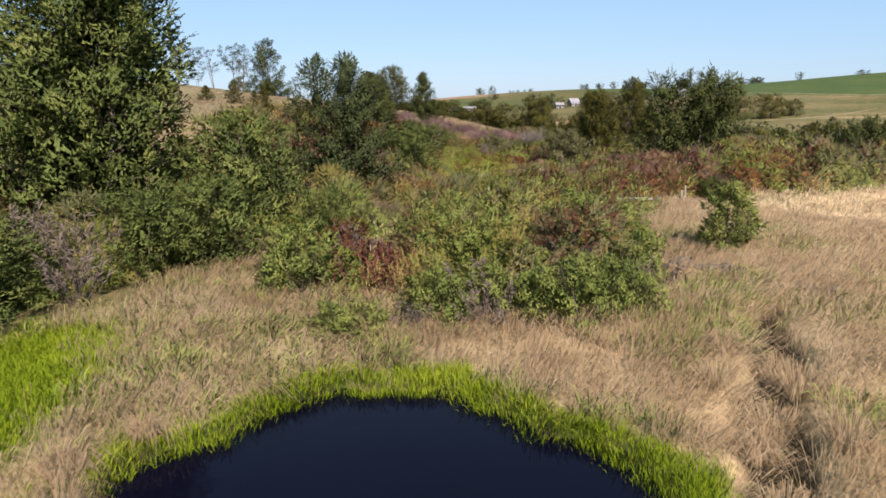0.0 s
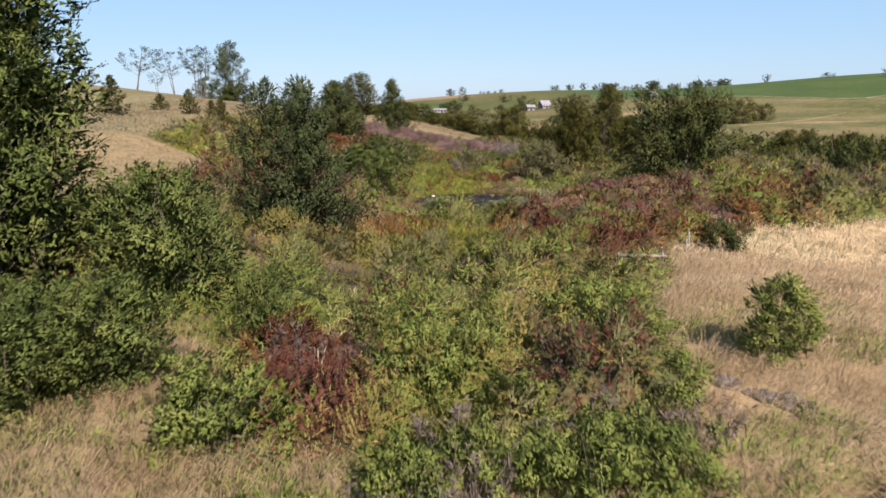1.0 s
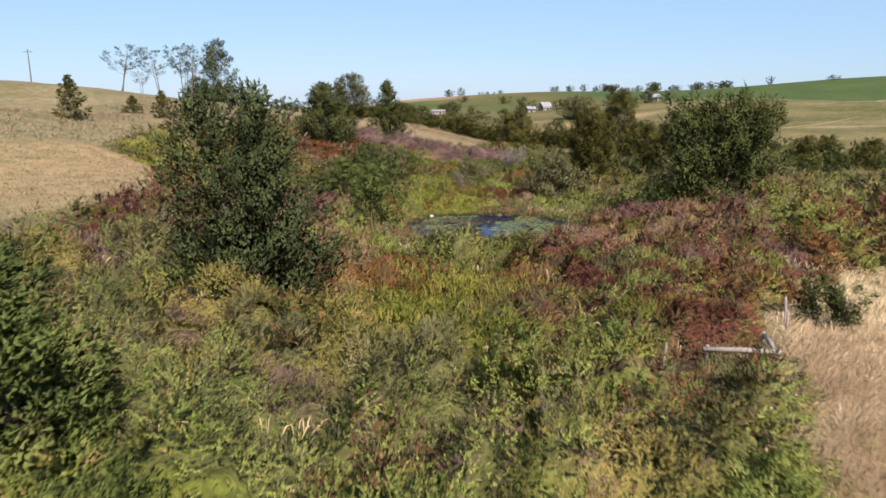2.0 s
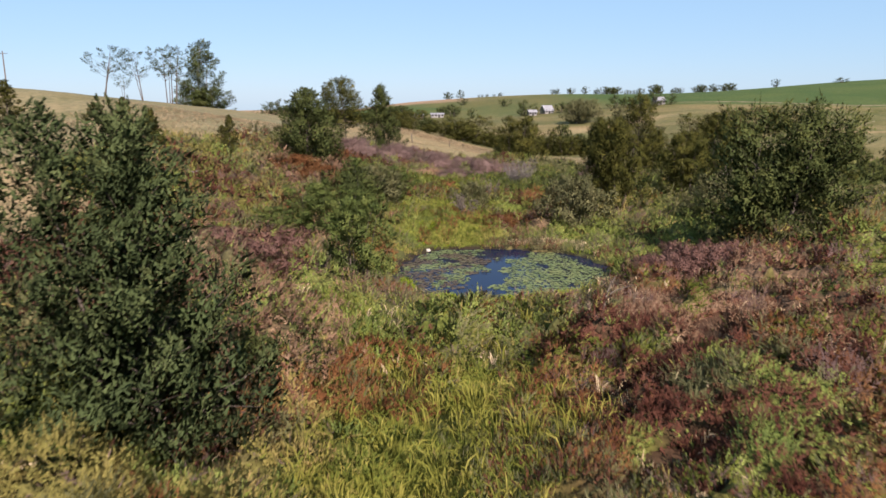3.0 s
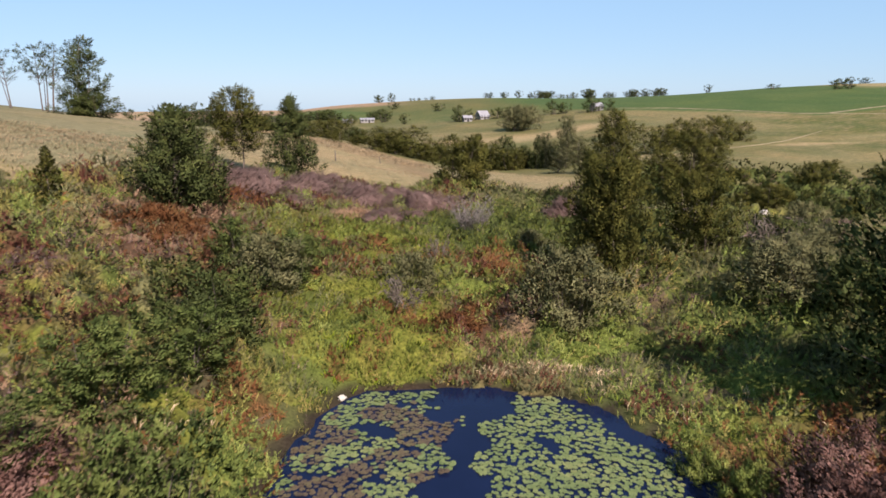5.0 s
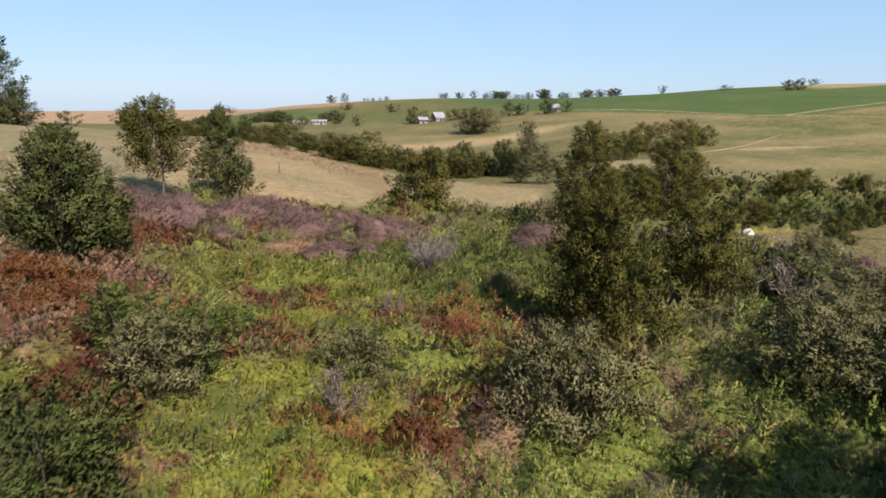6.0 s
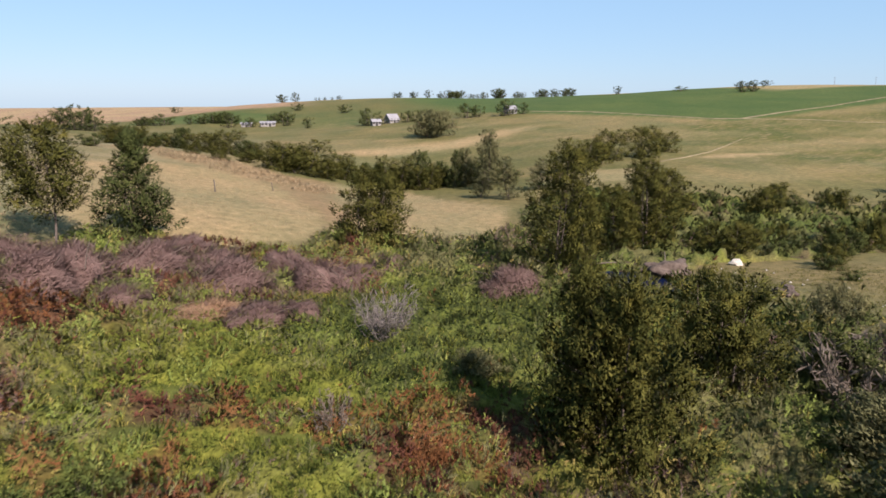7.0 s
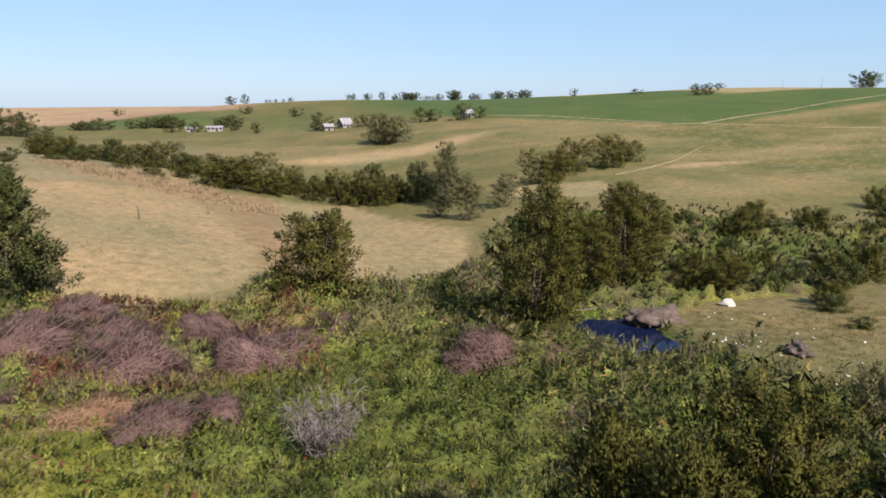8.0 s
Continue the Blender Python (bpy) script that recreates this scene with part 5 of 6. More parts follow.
def logs_and_stones():
    rng = np.random.default_rng(71)
    stone(52.2, 123.1, 0.62, 3, "boulder", "pale cream boulder at the thicket's edge")
    for k in range(13):
        t = k / 12
        stone(6.7 + 2.3 * t + rng.uniform(-0.15, 0.15), 20.3 - 3.2 * t + rng.uniform(-0.15, 0.15), rng.uniform(0.16, 0.32), 80 + k, "rock", "grey rock in the worn ditch bank", 0.3, 0.6).data.materials[0] = M_ROCK
    stone(1.9, 71.9, 0.17, 4, "stone", "white stone at the pond's edge", 0.1)
    for k in range(46):
        a, b = rng.normal(), rng.normal()
        x, y = (44.5 + a * 1.6, 112 + b * 1.8) if k < 24 else (rng.uniform(42, 57), rng.uniform(101, 121))
        stone(x, y, rng.uniform(0.05, 0.14), k + 10)
    for x, y, z, dx, dy, dz, r in ((34.0, 122.3, 0.35, 4.4, 0.2, 0.05, 0.08), (40.4, 118.0, 0.2, 2.2, 3.0, 1.5, 0.07), (41.5, 120.5, 0.4, 1.8, -1.0, 0.2, 0.12), (42.5, 119.2, 0.2, 1.2, 1.4, 0.5, 0.1)):
        ob = tagged(new("log"), "bleached fallen log beside the pool", "log")
        g = max(ground_at(x, y), -2.6) + z
        v, f = tubes([limb(rng, (x, y, g), (x + dx, y + dy, g + dz), r, r * 0.6, 0.04, 6)], 7)
        part("stem", mesh_of("stem", v, f, M_DEAD_WOOD, True), ob)
    # earth bank above the pool
    bm = bmesh.new()
    bmesh.ops.create_icosphere(bm, subdivisions=4, radius=1)
    for v in bm.verts:
        k = 1 + 0.5 * noise.fractal(v.co * 1.6, 1.0, 2.0, 4)
        v.co = Vector((v.co.x * 2.2 * k, v.co.y * 1.5 * k, v.co.z * 1.0 * k))
    me = bpy.data.meshes.new("earth_bank")
    bm.to_mesh(me)
    bm.free()
    me.materials.append(plain_material("raw_earth", (0.046, 0.035, 0.028), (0.115, 0.091, 0.073), 3, 0.95, 0.1, 0.8))
    for p in me.polygons:
        p.use_smooth = True
    ob = tagged(new("earth_bank", me), "raw brown earth bank with roots", "bank")
    ob.matrix_basis = Matrix.Translation((42.2, 119.6, ground_at(42.2, 119.6) + 0.1))
    ob2 = tagged(new("earth_mound", me), "small dark mound of dug earth", "mound")
    ob2.matrix_basis = Matrix.Translation((45.6, 108.8, ground_at(45.6, 108.8))) @ pose(0, 0, 0, 0, 0, 60) @ Matrix.Diagonal((0.55, 0.5, 0.6, 1))


logs_and_stones()


# ---- farm buildings ----
def gable_house(name, label, x, y, length, width, wall_h, roof_h, turn, openings=3):
    root = tagged(new(name), label, "house")
    part("wall", box_mesh("wall", length, width, wall_h, M_WHITEWASH), root)
    bm = bmesh.new()
    l, w = length / 2, width / 2
    v = [bm.verts.new(p) for p in ((-l, -w, wall_h), (-l, w, wall_h), (-l, 0, wall_h + roof_h), (l, -w, wall_h), (l, w, wall_h), (l, 0, wall_h + roof_h))]
    for f in ((0, 2, 1), (3, 4, 5), (0, 1, 4, 3)):
        bm.faces.new([v[i] for i in f])
    me = bpy.data.meshes.new("gable")
    bm.to_mesh(me)
    bm.free()
    me.materials.append(M_WHITEWASH)
    part("gable", me, root)
    bm = bmesh.new()
    for side in (-1, 1):
        e, o = w + 0.35, 0.35 * roof_h / w
        q = [bm.verts.new(p) for p in ((-l - .4, side * e, wall_h - o), (l + .4, side * e, wall_h - o), (l + .4, 0, wall_h + roof_h + .02), (-l - .4, 0, wall_h + roof_h + .02))]
        q2 = [bm.verts.new(p.co + Vector((0, 0, 0.12))) for p in q]
        bm.faces.new(q)
        bm.faces.new(q2)
        for i in range(4):
            bm.faces.new((q[i], q[(i + 1) % 4], q2[(i + 1) % 4], q2[i]))
    bmesh.ops.recalc_face_normals(bm, faces=bm.faces)
    me = bpy.data.meshes.new("roof")
    bm.to_mesh(me)
    bm.free()
    me.materials.append(M_ROOF)
    part("roof", me, root, "pale sheet roof")
    for k in range(openings):
        win = part("window" if k != openings // 2 else "door", box_mesh("opening", 1.0, 0.08, 1.2 if k != openings // 2 else 2.0, M_DARK), root)
        win.matrix_basis = Matrix.Translation((-l + (k + 0.5) * length / openings, -w - 0.02, 0.9 if k != openings // 2 else 0.02))
    root.matrix_basis = Matrix.Translation((x, y, ground_at(x, y) - 0.1)) @ pose(0, 0, 0, 0, 0, turn)


gable_house("farmhouse", "whitewashed farmhouse with steep pale roof among trees", 71.0, 392.0, 5.6, 4.4, 1.8, 2.4, 28)
gable_house("outbuilding", "small white farm outbuilding", 62.0, 384.0, 4, 3, 2.0, 1.0, 10)
gable_house("shed", "long low white shed on the far slope", 15.5, 424.0, 7, 3.5, 1.8, 0.7, 5, 4)
gable_house("shed", "low white shed on the far slope", 5.5, 427.0, 5, 3, 1.6, 0.6, -4)
gable_house("cottage", "small pale cottage near the ridge", 124.5, 378.0, 5, 4, 2.4, 1.4, 15)



# ---- ground plants, too many to count ----
def scatter(rng, area, n):
    x0, x1, y0, y1 = area
    return rng.uniform(x0, x1, n), rng.uniform(y0, y1, n)


def keep_where(rng, x, y, weight):
    ok = rng.uniform(size=len(x)) < weight
    return x[ok], y[ok]


def mottled(size, seed, lo, hi):
    return lambda x, y: step(vnoise(x, y, size, seed), lo, hi)


VALLEY = (-27, 40, 14, 143)
NEAR = (-13, 15, 15, 52)
BANK = (40, 102, 100, 172)
GROWTH = []  # name, seed, weight over the plan, sprigs, leaf, leaves on a sprig, length, lift, material, label, category


def growth(name, seed, weight, count, leaf, length, material, label, category, splay=0.75):
    GROWTH.append((name, seed, weight, count, leaf, length, material, label, category, splay))


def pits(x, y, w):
    """Hollows in the brush; their shade also goes into the undergrowth's colour."""
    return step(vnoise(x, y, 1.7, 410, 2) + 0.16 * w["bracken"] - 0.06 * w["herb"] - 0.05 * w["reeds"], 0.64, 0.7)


def thick(x, y, w):
    """Height of the brush above the ground."""
    tall = 1.35 * w["bush"] + 0.95 * w["bracken"] + 0.75 * w["herb"] + 0.45 * w["reeds"] + 0.14 * w["dead"]
    share = np.maximum(w["bush"] + w["bracken"] + w["herb"] + w["reeds"] + w["dead"], 1e-6)
    wide = step(vnoise(x, y, 1.9, 400, 2), 0.3, 0.72)
    fine = step(vnoise(x, y, 0.9, 401, 2), 0.25, 0.7)
    cover = step(np.maximum(w["inside"], w["dead"]), 0.05, 0.5)
    tall = tall * (1 - 0.85 * step(np.hypot(x - 8.6, y - 31.2), 2.6, 1.6))
    tall = tall * (1 - 0.85 * pits(x, y, w))
    wet = np.minimum(pond_distance("lily", x, y), pond_distance("pool", x, y))
    cover = cover * (0.3 + 0.7 * step(wet, 1.1, 2.2))
    return cover * np.maximum(0.0, tall / np.maximum(share, 1) * (0.04 + 1.0 * wide + 0.75 * (fine - 0.3)))


def spots(x, y, size, seed, level):
    """Sharp-edged patches of one kind."""
    return step(vnoise(x, y, size * 1.15, seed, 2), level, level + 0.05)


growth("brushwood", 101, lambda x, y, w: 0.6 * w["bush"] * (1 - 0.7 * w["scrub"]), 7, (0.165, 0.045), (0.24, 0.46), M_BUSH, "mixed olive green brush and bramble", "brush")
growth("bramble", 102, lambda x, y, w: 4 * w["bush"] * (1 - 0.8 * w["scrub"]) * spots(x, y, 2.8, 201, 0.55) + 3 * w["bracken"] * spots(x, y, 2.4, 211, 0.67) + 0.5 * w["herb"] * spots(x, y, 3.0, 218, 0.6), 7, (0.138, 0.054), (0.2, 0.4), M_FRESH, "fresh green bramble patches", "brush", 0.9)
growth("heath", 108, lambda x, y, w: 4 * (w["bush"] + 0.08 * w["herb"]) * spots(x, y, 3.0, 202, 0.56) + 3 * w["bracken"] * spots(x, y, 2.4, 219, 0.66), 8, (0.220, 0.033), (0.26, 0.52), M_GREY, "grey-green heathy scrub", "brush", 0.55)
growth("bracken", 103, lambda x, y, w: 0.9 * w["bracken"] * (1 - 0.6 * w["fern"]) + 3 * w["bush"] * (1 - w["scrub"]) * spots(x, y, 3.0, 212, 0.68), 7, (0.209, 0.050), (0.2, 0.4), M_BRACKEN, "reddish brown autumn bracken", "fern", 0.95)
growth("rusty_bracken", 104, lambda x, y, w: 3 * w["bracken"] * spots(x, y, 3.4, 203, 0.58) + 3 * w["bush"] * (1 - w["scrub"]) * spots(x, y, 3.0, 213, 0.72) + 3 * w["herb"] * step(y, 98, 92) * spots(x, y, 4.0, 215, 0.62), 7, (0.209, 0.050), (0.18, 0.38), M_RUST, "rust coloured dead bracken", "fern", 0.95)
growth("bramble_in_bracken", 107, lambda x, y, w: 4 * w["bracken"] * spots(x, y, 2.4, 204, 0.66), 7, (0.154, 0.050), (0.18, 0.38), M_HERB, "green bramble growing through bracken", "brush", 0.85)
growth("herb_carpet", 105, lambda x, y, w: 1.3 * w["herb"] + 0.8 * w["reeds"] + 3 * w["bush"] * (1 - 0.8 * w["scrub"]) * spots(x, y, 2.8, 214, 0.62), 10, (0.105, 0.036), (0.16, 0.34), M_HERB, "low yellow-green herb carpet", "herbs")
growth("dead_brush", 106, lambda x, y, w: 0.6 * w["dead"] + 2 * w["bush"] * spots(x, y, 2.2, 216, 0.68) + 0.02 * w["bush"] + 2 * w["bracken"] * spots(x, y, 2.0, 217, 0.68), 8, (0.242, 0.018), (0.3, 0.6), M_DEAD, "tangled purple-brown dead brush", "brush", 0.7)

growth("dry_fern", 109, lambda x, y, w: 3.2 * w["fern"], 7, (0.200, 0.036), (0.22, 0.42), M_FERN, "pale pinkish brown dry fern", "fern", 0.8)
growth("scrub", 110, lambda x, y, w: 1.5 * w["bush"] * w["scrub"] + 3 * w["herb"] * step(x + 0.3 * (y - 100) + 5 * (vnoise(x, y, 4, 221) - 0.5), 7, 12) * step(y, 93, 98), 7, (0.150, 0.050), (0.22, 0.42), M_WATTLE_DARK, "dark green scrub", "brush", 0.85)


# mean colours of each kind's stems and leaves, darkened for shade below the sprigs
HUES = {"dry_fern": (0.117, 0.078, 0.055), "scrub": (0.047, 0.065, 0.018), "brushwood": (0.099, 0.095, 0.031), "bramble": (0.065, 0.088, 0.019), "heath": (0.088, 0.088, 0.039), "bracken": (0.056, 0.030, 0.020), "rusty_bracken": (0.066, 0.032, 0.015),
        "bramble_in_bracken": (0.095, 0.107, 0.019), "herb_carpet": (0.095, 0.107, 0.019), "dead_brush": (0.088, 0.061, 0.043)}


def grow_brush():
    """Sprigs over the whole brush, each of the kind that the plan calls for, and the mass under them with shade in its
    colour.
    """
    rng = np.random.default_rng(9)
    lots = [[] for _ in GROWTH]
    for area, n, zoom in ((VALLEY, 440000, 1.0), (NEAR, 70000, 1.0), (BANK, 18000, 1.8)):
        x, y = scatter(rng, area, n)
        w = covers(x, y)
        h = thick(x, y, w) * (1.0 if zoom == 1 else 1.5)
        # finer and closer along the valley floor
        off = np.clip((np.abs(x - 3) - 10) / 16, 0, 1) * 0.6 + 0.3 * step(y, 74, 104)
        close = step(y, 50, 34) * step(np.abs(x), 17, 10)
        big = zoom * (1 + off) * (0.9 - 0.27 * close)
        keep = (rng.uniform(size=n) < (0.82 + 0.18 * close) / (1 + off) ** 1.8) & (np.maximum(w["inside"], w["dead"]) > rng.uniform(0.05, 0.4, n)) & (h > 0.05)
        x, y, h, big = x[keep], y[keep], h[keep], big[keep]
        w = {k: v[keep] for k, v in w.items()}
        share = [0.15, 0.08, 0.5, 0.3, 0.15, 0.1, 0.0, 0.9, 0.0, 2.6] if zoom > 1 else [1.0] * 10
        odds = np.cumsum(np.stack([k * g[2](x, y, w) for k, g in zip(share, GROWTH)]) + 1e-4, 0)
        kind = (odds < rng.uniform(size=len(x)) * odds[-1]).sum(0)
        e = 0.25
        slope = np.stack([thick(x + e, y, covers(x + e, y)) - h, thick(x, y + e, covers(x, y + e)) - h, np.zeros(len(x))], 1) / e
        if zoom > 1:
            slope = slope * 0.6
        out = unit(np.clip(-slope, -2.0, 2.0) + [0, 0, 0.9])
        base = np.stack([x, y, height(x, y) + h * rng.uniform(0.74, 0.98, len(x)) - 0.06], 1)
        tone = np.clip(0.5 + 1.1 * (vnoise(x, y, 1.1, 77, 2) - 0.5) + rng.uniform(-0.14, 0.14, len(x)), 0, 1)
        for k, (name, seed, weight, count, leaf, length, material, label, category, splay) in enumerate(GROWTH):
            s = kind == k
            if s.any():
                m = int(s.sum())
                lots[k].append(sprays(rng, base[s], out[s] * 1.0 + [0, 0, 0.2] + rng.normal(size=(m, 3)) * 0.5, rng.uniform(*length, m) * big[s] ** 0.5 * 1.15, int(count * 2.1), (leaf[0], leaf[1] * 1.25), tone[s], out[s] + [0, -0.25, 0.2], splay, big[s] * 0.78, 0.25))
    for k, (name, seed, weight, count, leaf, length, material, label, category, splay) in enumerate(GROWTH):
        v, f, tn, soft = join(lots[k])
        tagged(new(name, mesh_of(name, v, f, material, False, tn, soft)), label, category, kind="stuff")
    lots = []
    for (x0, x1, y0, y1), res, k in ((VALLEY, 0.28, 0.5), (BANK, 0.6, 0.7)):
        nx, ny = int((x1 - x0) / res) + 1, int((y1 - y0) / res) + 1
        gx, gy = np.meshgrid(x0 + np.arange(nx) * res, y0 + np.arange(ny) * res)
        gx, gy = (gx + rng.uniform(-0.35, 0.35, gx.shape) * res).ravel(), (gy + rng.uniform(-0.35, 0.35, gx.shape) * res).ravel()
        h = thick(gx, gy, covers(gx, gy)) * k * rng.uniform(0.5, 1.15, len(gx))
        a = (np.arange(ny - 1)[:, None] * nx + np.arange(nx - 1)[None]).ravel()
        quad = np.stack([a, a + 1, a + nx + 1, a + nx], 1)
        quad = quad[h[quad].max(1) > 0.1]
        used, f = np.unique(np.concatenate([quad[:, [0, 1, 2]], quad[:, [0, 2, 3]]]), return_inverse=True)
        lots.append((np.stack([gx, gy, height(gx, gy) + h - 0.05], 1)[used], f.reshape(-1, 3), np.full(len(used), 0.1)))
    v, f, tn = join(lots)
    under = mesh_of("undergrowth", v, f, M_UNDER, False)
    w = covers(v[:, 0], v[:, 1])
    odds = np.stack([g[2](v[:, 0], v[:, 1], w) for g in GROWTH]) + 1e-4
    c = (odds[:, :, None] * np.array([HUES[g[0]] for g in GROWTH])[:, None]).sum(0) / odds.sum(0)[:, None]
    # the hollows' shade is put into the colour
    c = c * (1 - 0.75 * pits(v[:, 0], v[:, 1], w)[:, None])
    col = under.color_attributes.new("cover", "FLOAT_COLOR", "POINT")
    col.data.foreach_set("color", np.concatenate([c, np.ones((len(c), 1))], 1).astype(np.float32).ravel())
    tagged(new("undergrowth", under), "stems and litter under the brush, darkened by painted shade", "undergrowth", kind="stuff")


grow_brush()


def tussocks(name, seed, kind, n, area, per, length, width, material, label, lean=(0.15, -0.1), open_=0.55, droop=0.3, extra=None, power=1.0, loose=0.1):
    rng = np.random.default_rng(seed)
    x, y = scatter(rng, area, n)
    w = covers(x, y)[kind] ** power
    if extra is not None:
        w = w * extra(x, y)
    # thins out raggedly at the edge of its stretch
    edge = np.minimum.reduce([x - area[0], area[1] - x, y - area[2], area[3] - y])
    w = w * step(edge + 3.0 * (vnoise(x, y, 3.0, seed + 5) - 0.5), 0.0, 5.0 if area[1] - area[0] > 20 else 1.0)
    x, y = keep_where(rng, x, y, w)
    who = np.repeat(np.arange(len(x)), per)
    m = len(who)
    size = rng.uniform(0.65, 1.2, len(x))[who]
    off = rng.normal(size=(m, 2)) * loose * size[:, None]
    px, py = x[who] + off[:, 0], y[who] + off[:, 1]
    sway = np.stack([lean[0] + 0.7 * (vnoise(x, y, 1.7, seed) - 0.5), lean[1] + 0.7 * (vnoise(x, y, 1.7, seed + 9) - 0.5)], 1)[who]
    way = np.concatenate([off * 3.2 * open_ + rng.normal(size=(m, 2)) * 0.28 * open_ + sway, np.full((m, 1), 1.0)], 1)
    z = height(x, y)
    if name == "sedge":
        z = np.maximum(z, np.where(x > -6, PONDS["dam"][4] - 0.05, -9))
    if name == "water_sedge":
        z = np.maximum(z, PONDS["lily"][4] - 0.05)
    p = np.stack([px, py, z[who]], 1)
    v, f = blades(rng, p, way, rng.uniform(*length, m) * size, width * rng.uniform(0.6, 1.4, m), droop, 0.06)
    return tagged(new(name, mesh_of(name, v, f, material, False, np.repeat(np.clip(rng.uniform(0.25, 0.75, len(x))[who] + rng.uniform(-0.1, 0.1, m), 0, 1), 4))), label, "grass", kind="stuff")


# the darker straw copy stands in for the near grass's own shadow
tussocks("dry_grass", 111, "straw", 9800, (-15, 24, 3, 38), 54, (0.45, 1.05), 0.009, M_STRAW_DARK, "long dry straw-coloured tussock grass", (0.5, -0.3), 0.7, 0.5, loose=0.18)
tussocks("meadow_grass", 112, "straw", 12000, (6, 44, 20, 58), 10, (0.35, 0.7), 0.02, M_STRAW, "pale dry meadow grass", (0.2, -0.1), 0.8, 0.3)
tussocks("green_tufts", 113, "straw", 10000, (-12, 14, 7, 28), 20, (0.3, 0.7), 0.016, M_FRESH, "green tufts among dry grass", (0.2, -0.1), 0.8, 0.3, lambda x, y: np.maximum(mottled(2.2, 205, 0.48, 0.6)(x, y), np.maximum(patch(x, y, -4.2, 14.5, 1.6, 2.6, 30, .4, .8), patch(x, y, 6.2, 16.4, 1.2, 2.2, -30, .4, .8))))
tussocks("sedge", 114, "sedge", 36000, (-12, 8, 3, 18), 13, (0.14, 0.34), 0.010, M_SEDGE, "bright green sedge round the water", (0, 0), 0.7, 0.2)
tussocks("pond_sedge", 115, "sedge", 5200, (-3, 42, 57, 128), 12, (0.25, 0.5), 0.035, M_SEDGE, "bright green sedge at the pond's margin", (0, 0), 0.7, 0.2)
def shallows(x, y):
    """Emergent sedge along the pond's front."""
    return np.maximum.reduce([patch(x, y, 2.4, 59.9, 0.8, 0.5, 0, .4, .6), patch(x, y, 6.6, 59.4, 2.4, 0.6, 4, .4, .6), patch(x, y, 9.4, 60.2, 1.2, 0.6, 20, .4, .6), 0.8 * patch(x, y, 0.4, 62.5, 0.4, 1.6, 0, .4, .8)])


tussocks("water_sedge", 126, "all", 9500, (-1, 12, 57, 65), 9, (0.3, 0.6), 0.026, M_SEDGE, "yellow-green sedge growing out of the pond", (0, 0), 0.7, 0.25, shallows)
tussocks("bank_straw", 127, "land", 1500, (5, 15, 71, 75), 14, (0.4, 0.8), 0.03, M_STRAW, "dead straw-coloured reeds on the pond's far bank", (0.1, -0.1), 0.8, 0.3, lambda x, y: np.maximum(patch(x, y, 9.6, 73.2, 1.6, 0.5, 0, .4, 1.0), patch(x, y, 12.6, 72.2, 1.3, 0.6, -20, .4, 1.0)))
tussocks("reeds", 116, "reeds", 2000, (-4, 12, 30, 62), 18, (0.6, 1.3), 0.032, M_REED, "tall pale green reed clumps", (0.05, -0.05), 0.9, 0.3)
tussocks("yellow_grass", 131, "land", 1500, (4, 14, 107, 118), 14, (0.35, 0.8), 0.03, M_REED, "yellow-green tall grass beside cut brushwood", (0.05, -0.05), 0.8, 0.3, lambda x, y: np.maximum(patch(x, y, 8.7, 112.4, 2.6, 1.6, 0, .4, .8), 0.6 * patch(x, y, 0.5, 111.5, 1.6, 2.0, 0, .4, .8)))
tussocks("herb_grass", 117, "herb", 3200, (-10, 22, 44, 106), 9, (0.35, 0.8), 0.03, M_REED, "thin grass among the herbs", (0.1, -0.1), 0.8, 0.3)
tussocks("valley_grass", 118, "inside", 2600, (-18, 30, 15, 75), 10, (0.4, 0.9), 0.03, M_STRAW, "dry grass stems through the brush", (0.1, -0.1), 0.9, 0.3, mottled(3.5, 206, 0.5, 0.62))
tussocks("hill_grass", 119, "hill", 15000, (-45, 10, 50, 140), 7, (0.2, 0.5), 0.03, M_STRAW_DARK, "dry hill grass", (0.2, 0), 0.8, 0.3)
tussocks("field_grass", 128, "field", 8000, (-20, 44, 122, 200), 5, (0.12, 0.3), 0.03, M_STRAW_DARK, "short dry field grass", (0.2, 0), 0.8, 0.3)
tussocks("edge_grass", 130, "all", 8000, (-22, 22, 176, 228), 7, (0.4, 0.9), 0.05, M_STRAW_DARK, "tall brown grass along the field's upper edge", (0.2, 0), 0.8, 0.3, lambda x, y: step(np.abs(y - 204 + 1.05 * x + 7 * (vnoise(x, y, 5, 331) - 0.5)), 12, 5) * (0.15 + 0.85 * step(vnoise(x, y, 2.6, 332), 0.4, 0.6)))
tussocks("slope_grass", 129, "field", 6000, (-34, -13, 42, 74), 7, (0.1, 0.22), 0.02, M_STRAW_DARK, "short dry grass on the slope", (0.2, 0), 0.8, 0.3)
tussocks("turf_grass", 124, "turf", 12000, (-30, 46, 0, 125), 9, (0.2, 0.5), 0.03, M_BUSH, "olive green rough grass", (0.1, 0), 0.9, 0.3)
tussocks("bracken_straw", 125, "bracken", 2000, (-22, 28, 18, 96), 7, (0.3, 0.8), 0.025, M_STRAW, "dry grass stems among bracken", (0.1, -0.1), 0.9, 0.3, mottled(2.5, 209, 0.5, 0.62))
tussocks("clearing_grass", 120, "clear", 2600, (36, 66, 98, 124), 8, (0.15, 0.3), 0.03, M_OLIVE, "short grass on the clearing", (0.1, 0), 0.9, 0.3)


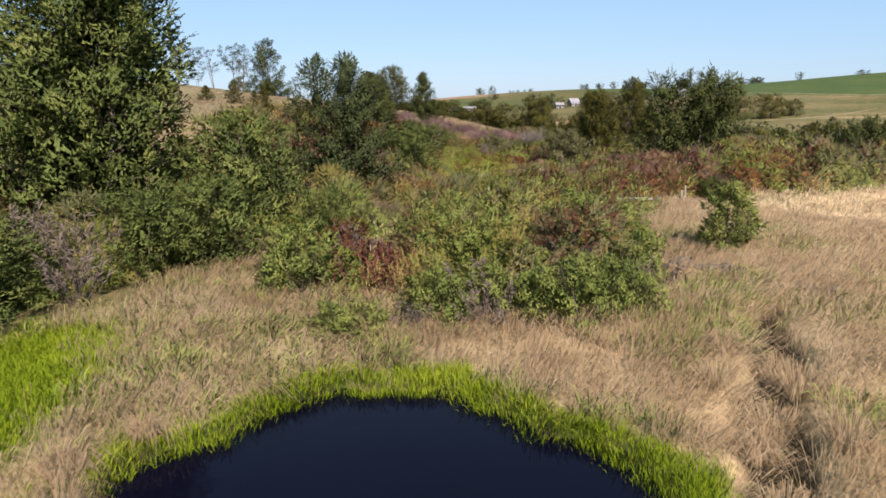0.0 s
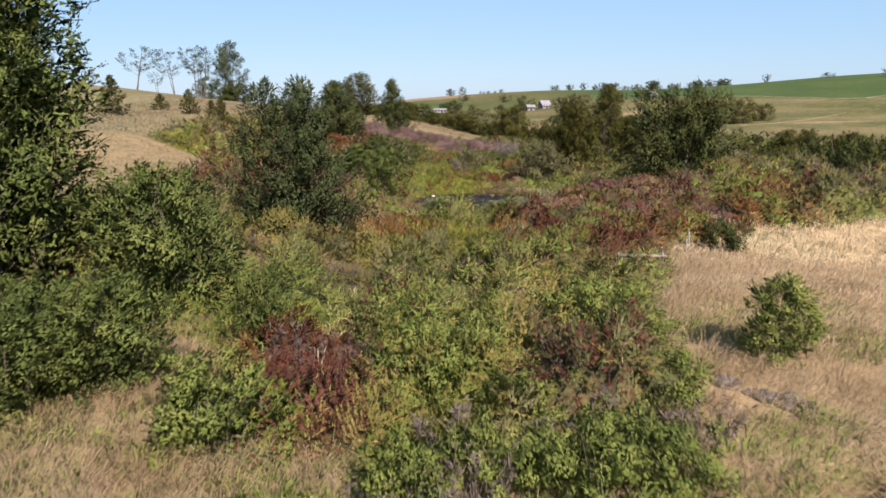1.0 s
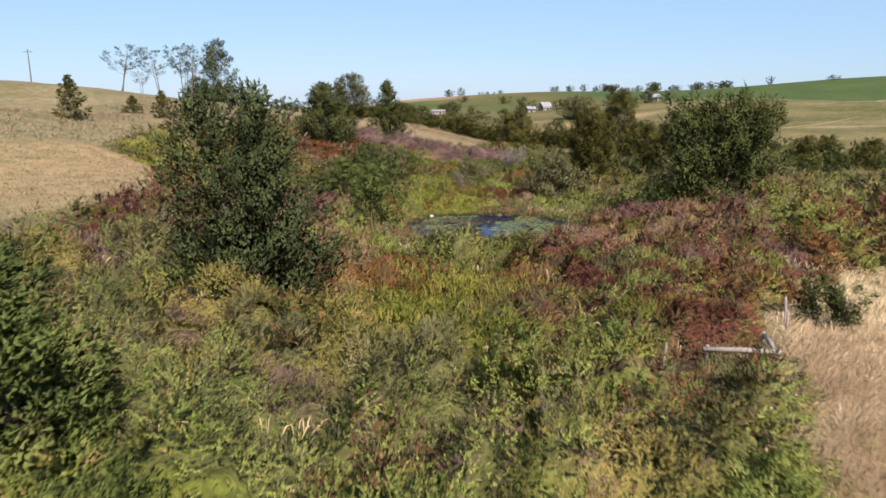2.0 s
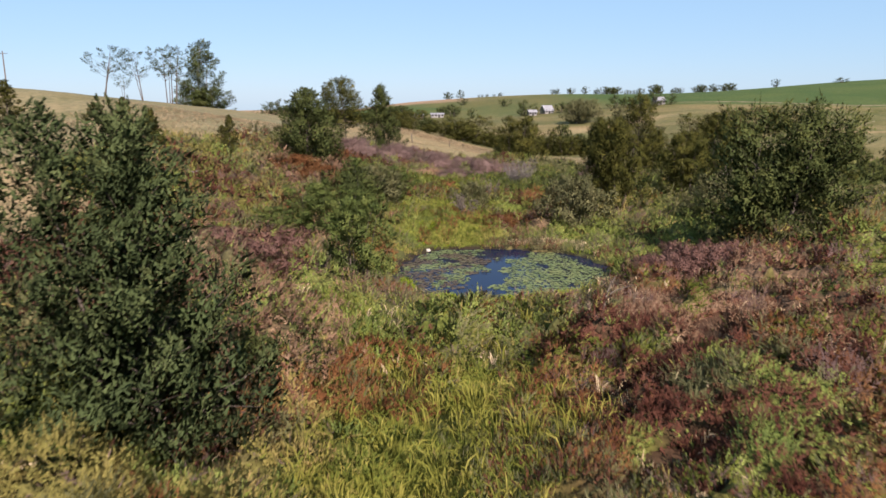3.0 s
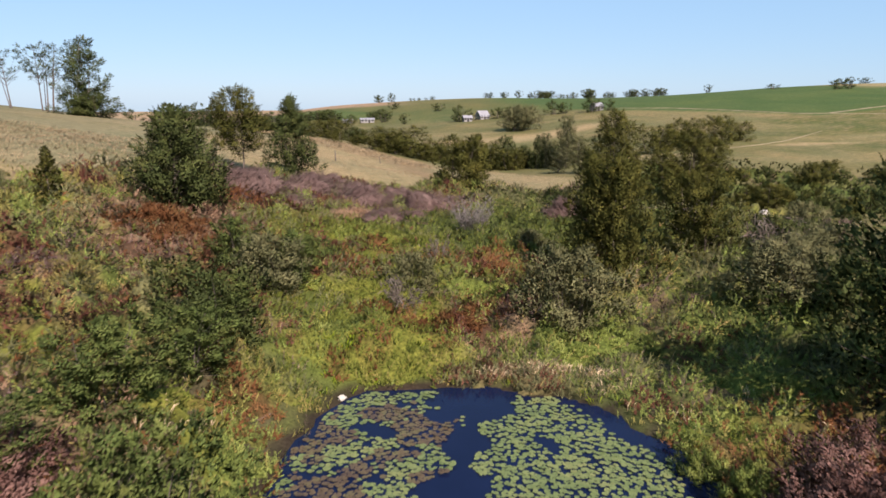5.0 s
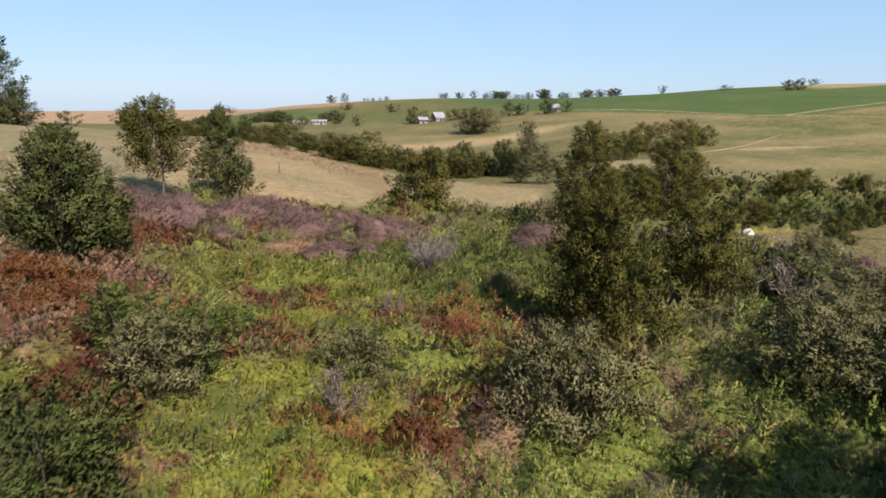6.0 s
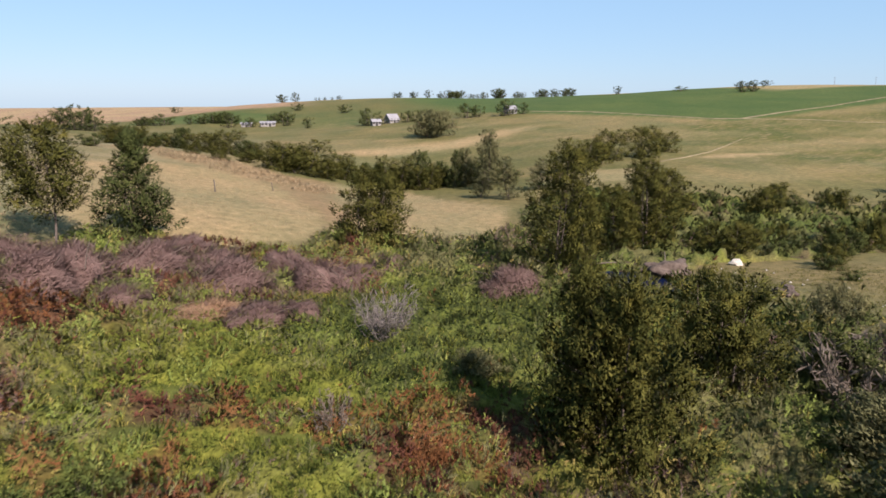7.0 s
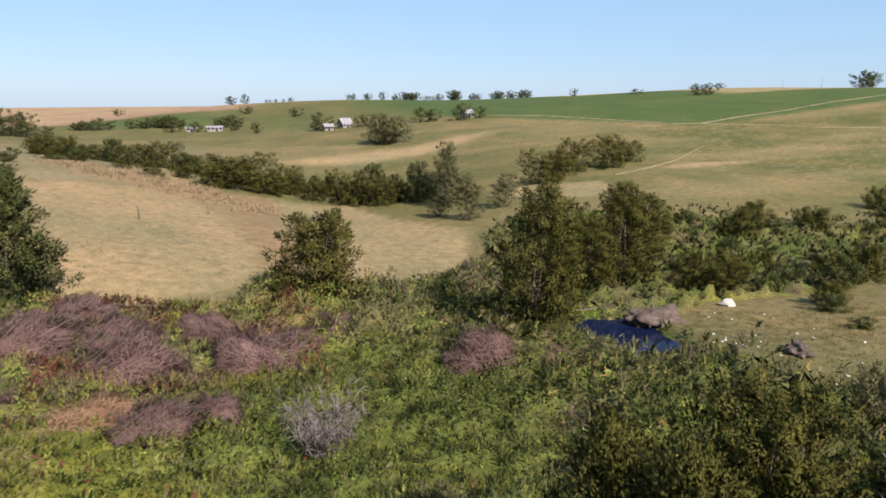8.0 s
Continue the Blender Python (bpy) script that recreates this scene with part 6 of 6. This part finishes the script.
# ---- tussocks and weeds at the dam ----
def tussock(x, y, size, seed, label):
    rng = np.random.default_rng(seed)
    n = 420
    a = rng.uniform(0, 6.28, n)
    out = np.stack([np.cos(a), np.sin(a)], 1)
    base = np.concatenate([out * rng.uniform(0, 0.14, (n, 1)) * size, np.zeros((n, 1))], 1)
    way = np.concatenate([out * rng.uniform(0.15, 1.0, (n, 1)), np.full((n, 1), 0.9)], 1)
    v, f = blades(rng, base, way, size * rng.uniform(0.6, 1.15, n), 0.008, 0.5, 0.1)
    ob = tagged(new("grass_tussock", mesh_of("grass_tussock", v, f, M_STRAW_DARK, False, np.repeat(rng.uniform(0, 1, n), 4))), label, "grass")
    ob.matrix_basis = Matrix.Translation((x, y, max(ground_at(x, y), 0.5)))


for k, (x, y, size) in enumerate(((-4.75, 9.7, 1.0), (-5.0, 10.4, 0.8), (-4.4, 11.6, 0.7), (4.6, 11.0, 0.9), (5.1, 11.7, 1.0), (4.7, 12.9, 0.95), (5.9, 12.6, 1.0), (6.2, 13.9, 0.95), (5.2, 14.2, 0.8), (4.3, 9.6, 0.8), (5.6, 10.6, 1.0))):
    tussock(x, y, size, 300 + k, "pale straw tussock arching over the dam's edge" if k < 3 else "arching straw tussock beside the worn ditch")


# ---- water lilies ----
def lilies():
    rng = np.random.default_rng(131)
    lv = PONDS["lily"][4] + 0.012
    root = tagged(new("water_lilies"), "raft of round floating water lily pads", "water lily")
    x, y = scatter(rng, (-1.5, 14.5, 58.5, 73.5), 17000)
    d = pond_distance("lily", x, y)
    # open channel through the pads
    t = np.clip((y - 59.5) / 12.5, 0, 1)
    mid = 3.1 + 4.2 * t ** 0.8
    gap = np.abs(x - mid) - (0.55 + 1.0 * step(t, 0.72, 0.9) + 0.75 * step(t, 0.4, 0.15))
    clear = step(gap + 2.2 * (vnoise(x, y, 1.3, 301) - 0.5), 0.0, 0.25) * (1 - step(d, 0.82, 0.92) * step(x, 9.5, 11))
    x, y = keep_where(rng, x, y, clear * (d < 0.97) * step(vnoise(x, y, 0.9, 302), 0.25, 0.38))
    r = rng.uniform(0.07, 0.145, len(x))
    ok = np.zeros(len(x), bool)
    for i in range(len(x)):
        ok[i] = not np.any(ok[:i] & ((x[:i] - x[i]) ** 2 + (y[:i] - y[i]) ** 2 < (0.66 * (r[:i] + r[i])) ** 2))
    x, y, r = x[ok], y[ok], r[ok]
    ang = np.linspace(0.22, 2 * math.pi - 0.22, 11)
    ring = np.stack([np.cos(ang), np.sin(ang), 0.05 + 0.05 * np.sin(3 * ang)], 1)
    rim = np.concatenate([[[0.12, 0, 0.0]], ring])
    fan = np.array([(0, i, i + 1) for i in range(1, 11)])
    order = np.argsort(y)
    tones = (0.15, 0.4, 0.65, 0.9)
    meshes = [[mesh_of("lily_pad", rim * 0.19, fan, m, False, np.full(len(rim), tn)) for tn in tones] for m in (M_PAD, M_PAD_RED)]
    lots = {0: [], 1: []}
    red = (x < mid_of(y) - 0.4) & (vnoise(x, y, 1.6, 303) > 0.5)
    for n, i in enumerate(order):
        a, kind = rng.uniform(0, 6.28), int(red[i])
        z = lv + rng.uniform(0, 0.02) + 0.05 * (rng.uniform() < 0.15)
        tilt = rng.uniform(-7, 7)
        m = Matrix.Translation((x[i], y[i], z)) @ pose(0, 0, 0, tilt, tilt * 0.7, math.degrees(a)) @ Matrix.Scale(r[i] / 0.19, 4)
        if n < 300:
            pad = part("lily_pad", meshes[kind][n % 4], root)
            pad.matrix_basis = m
        else:
            lots[kind].append(((np.c_[rim * 0.19, np.ones(len(rim))] @ np.array(m).T)[:, :3], fan, np.full(len(rim), rng.uniform())))
    for kind, mat in ((0, M_PAD), (1, M_PAD_RED)):
        if lots[kind]:
            v, f, tn = join(lots[kind])
            tagged(part("pad_raft", mesh_of("pad_raft", v, f, mat, False, tn), root), kind="stuff")


def mid_of(y):
    return 3.1 + 4.2 * np.clip((y - 59.5) / 12.5, 0, 1) ** 0.8


lilies()
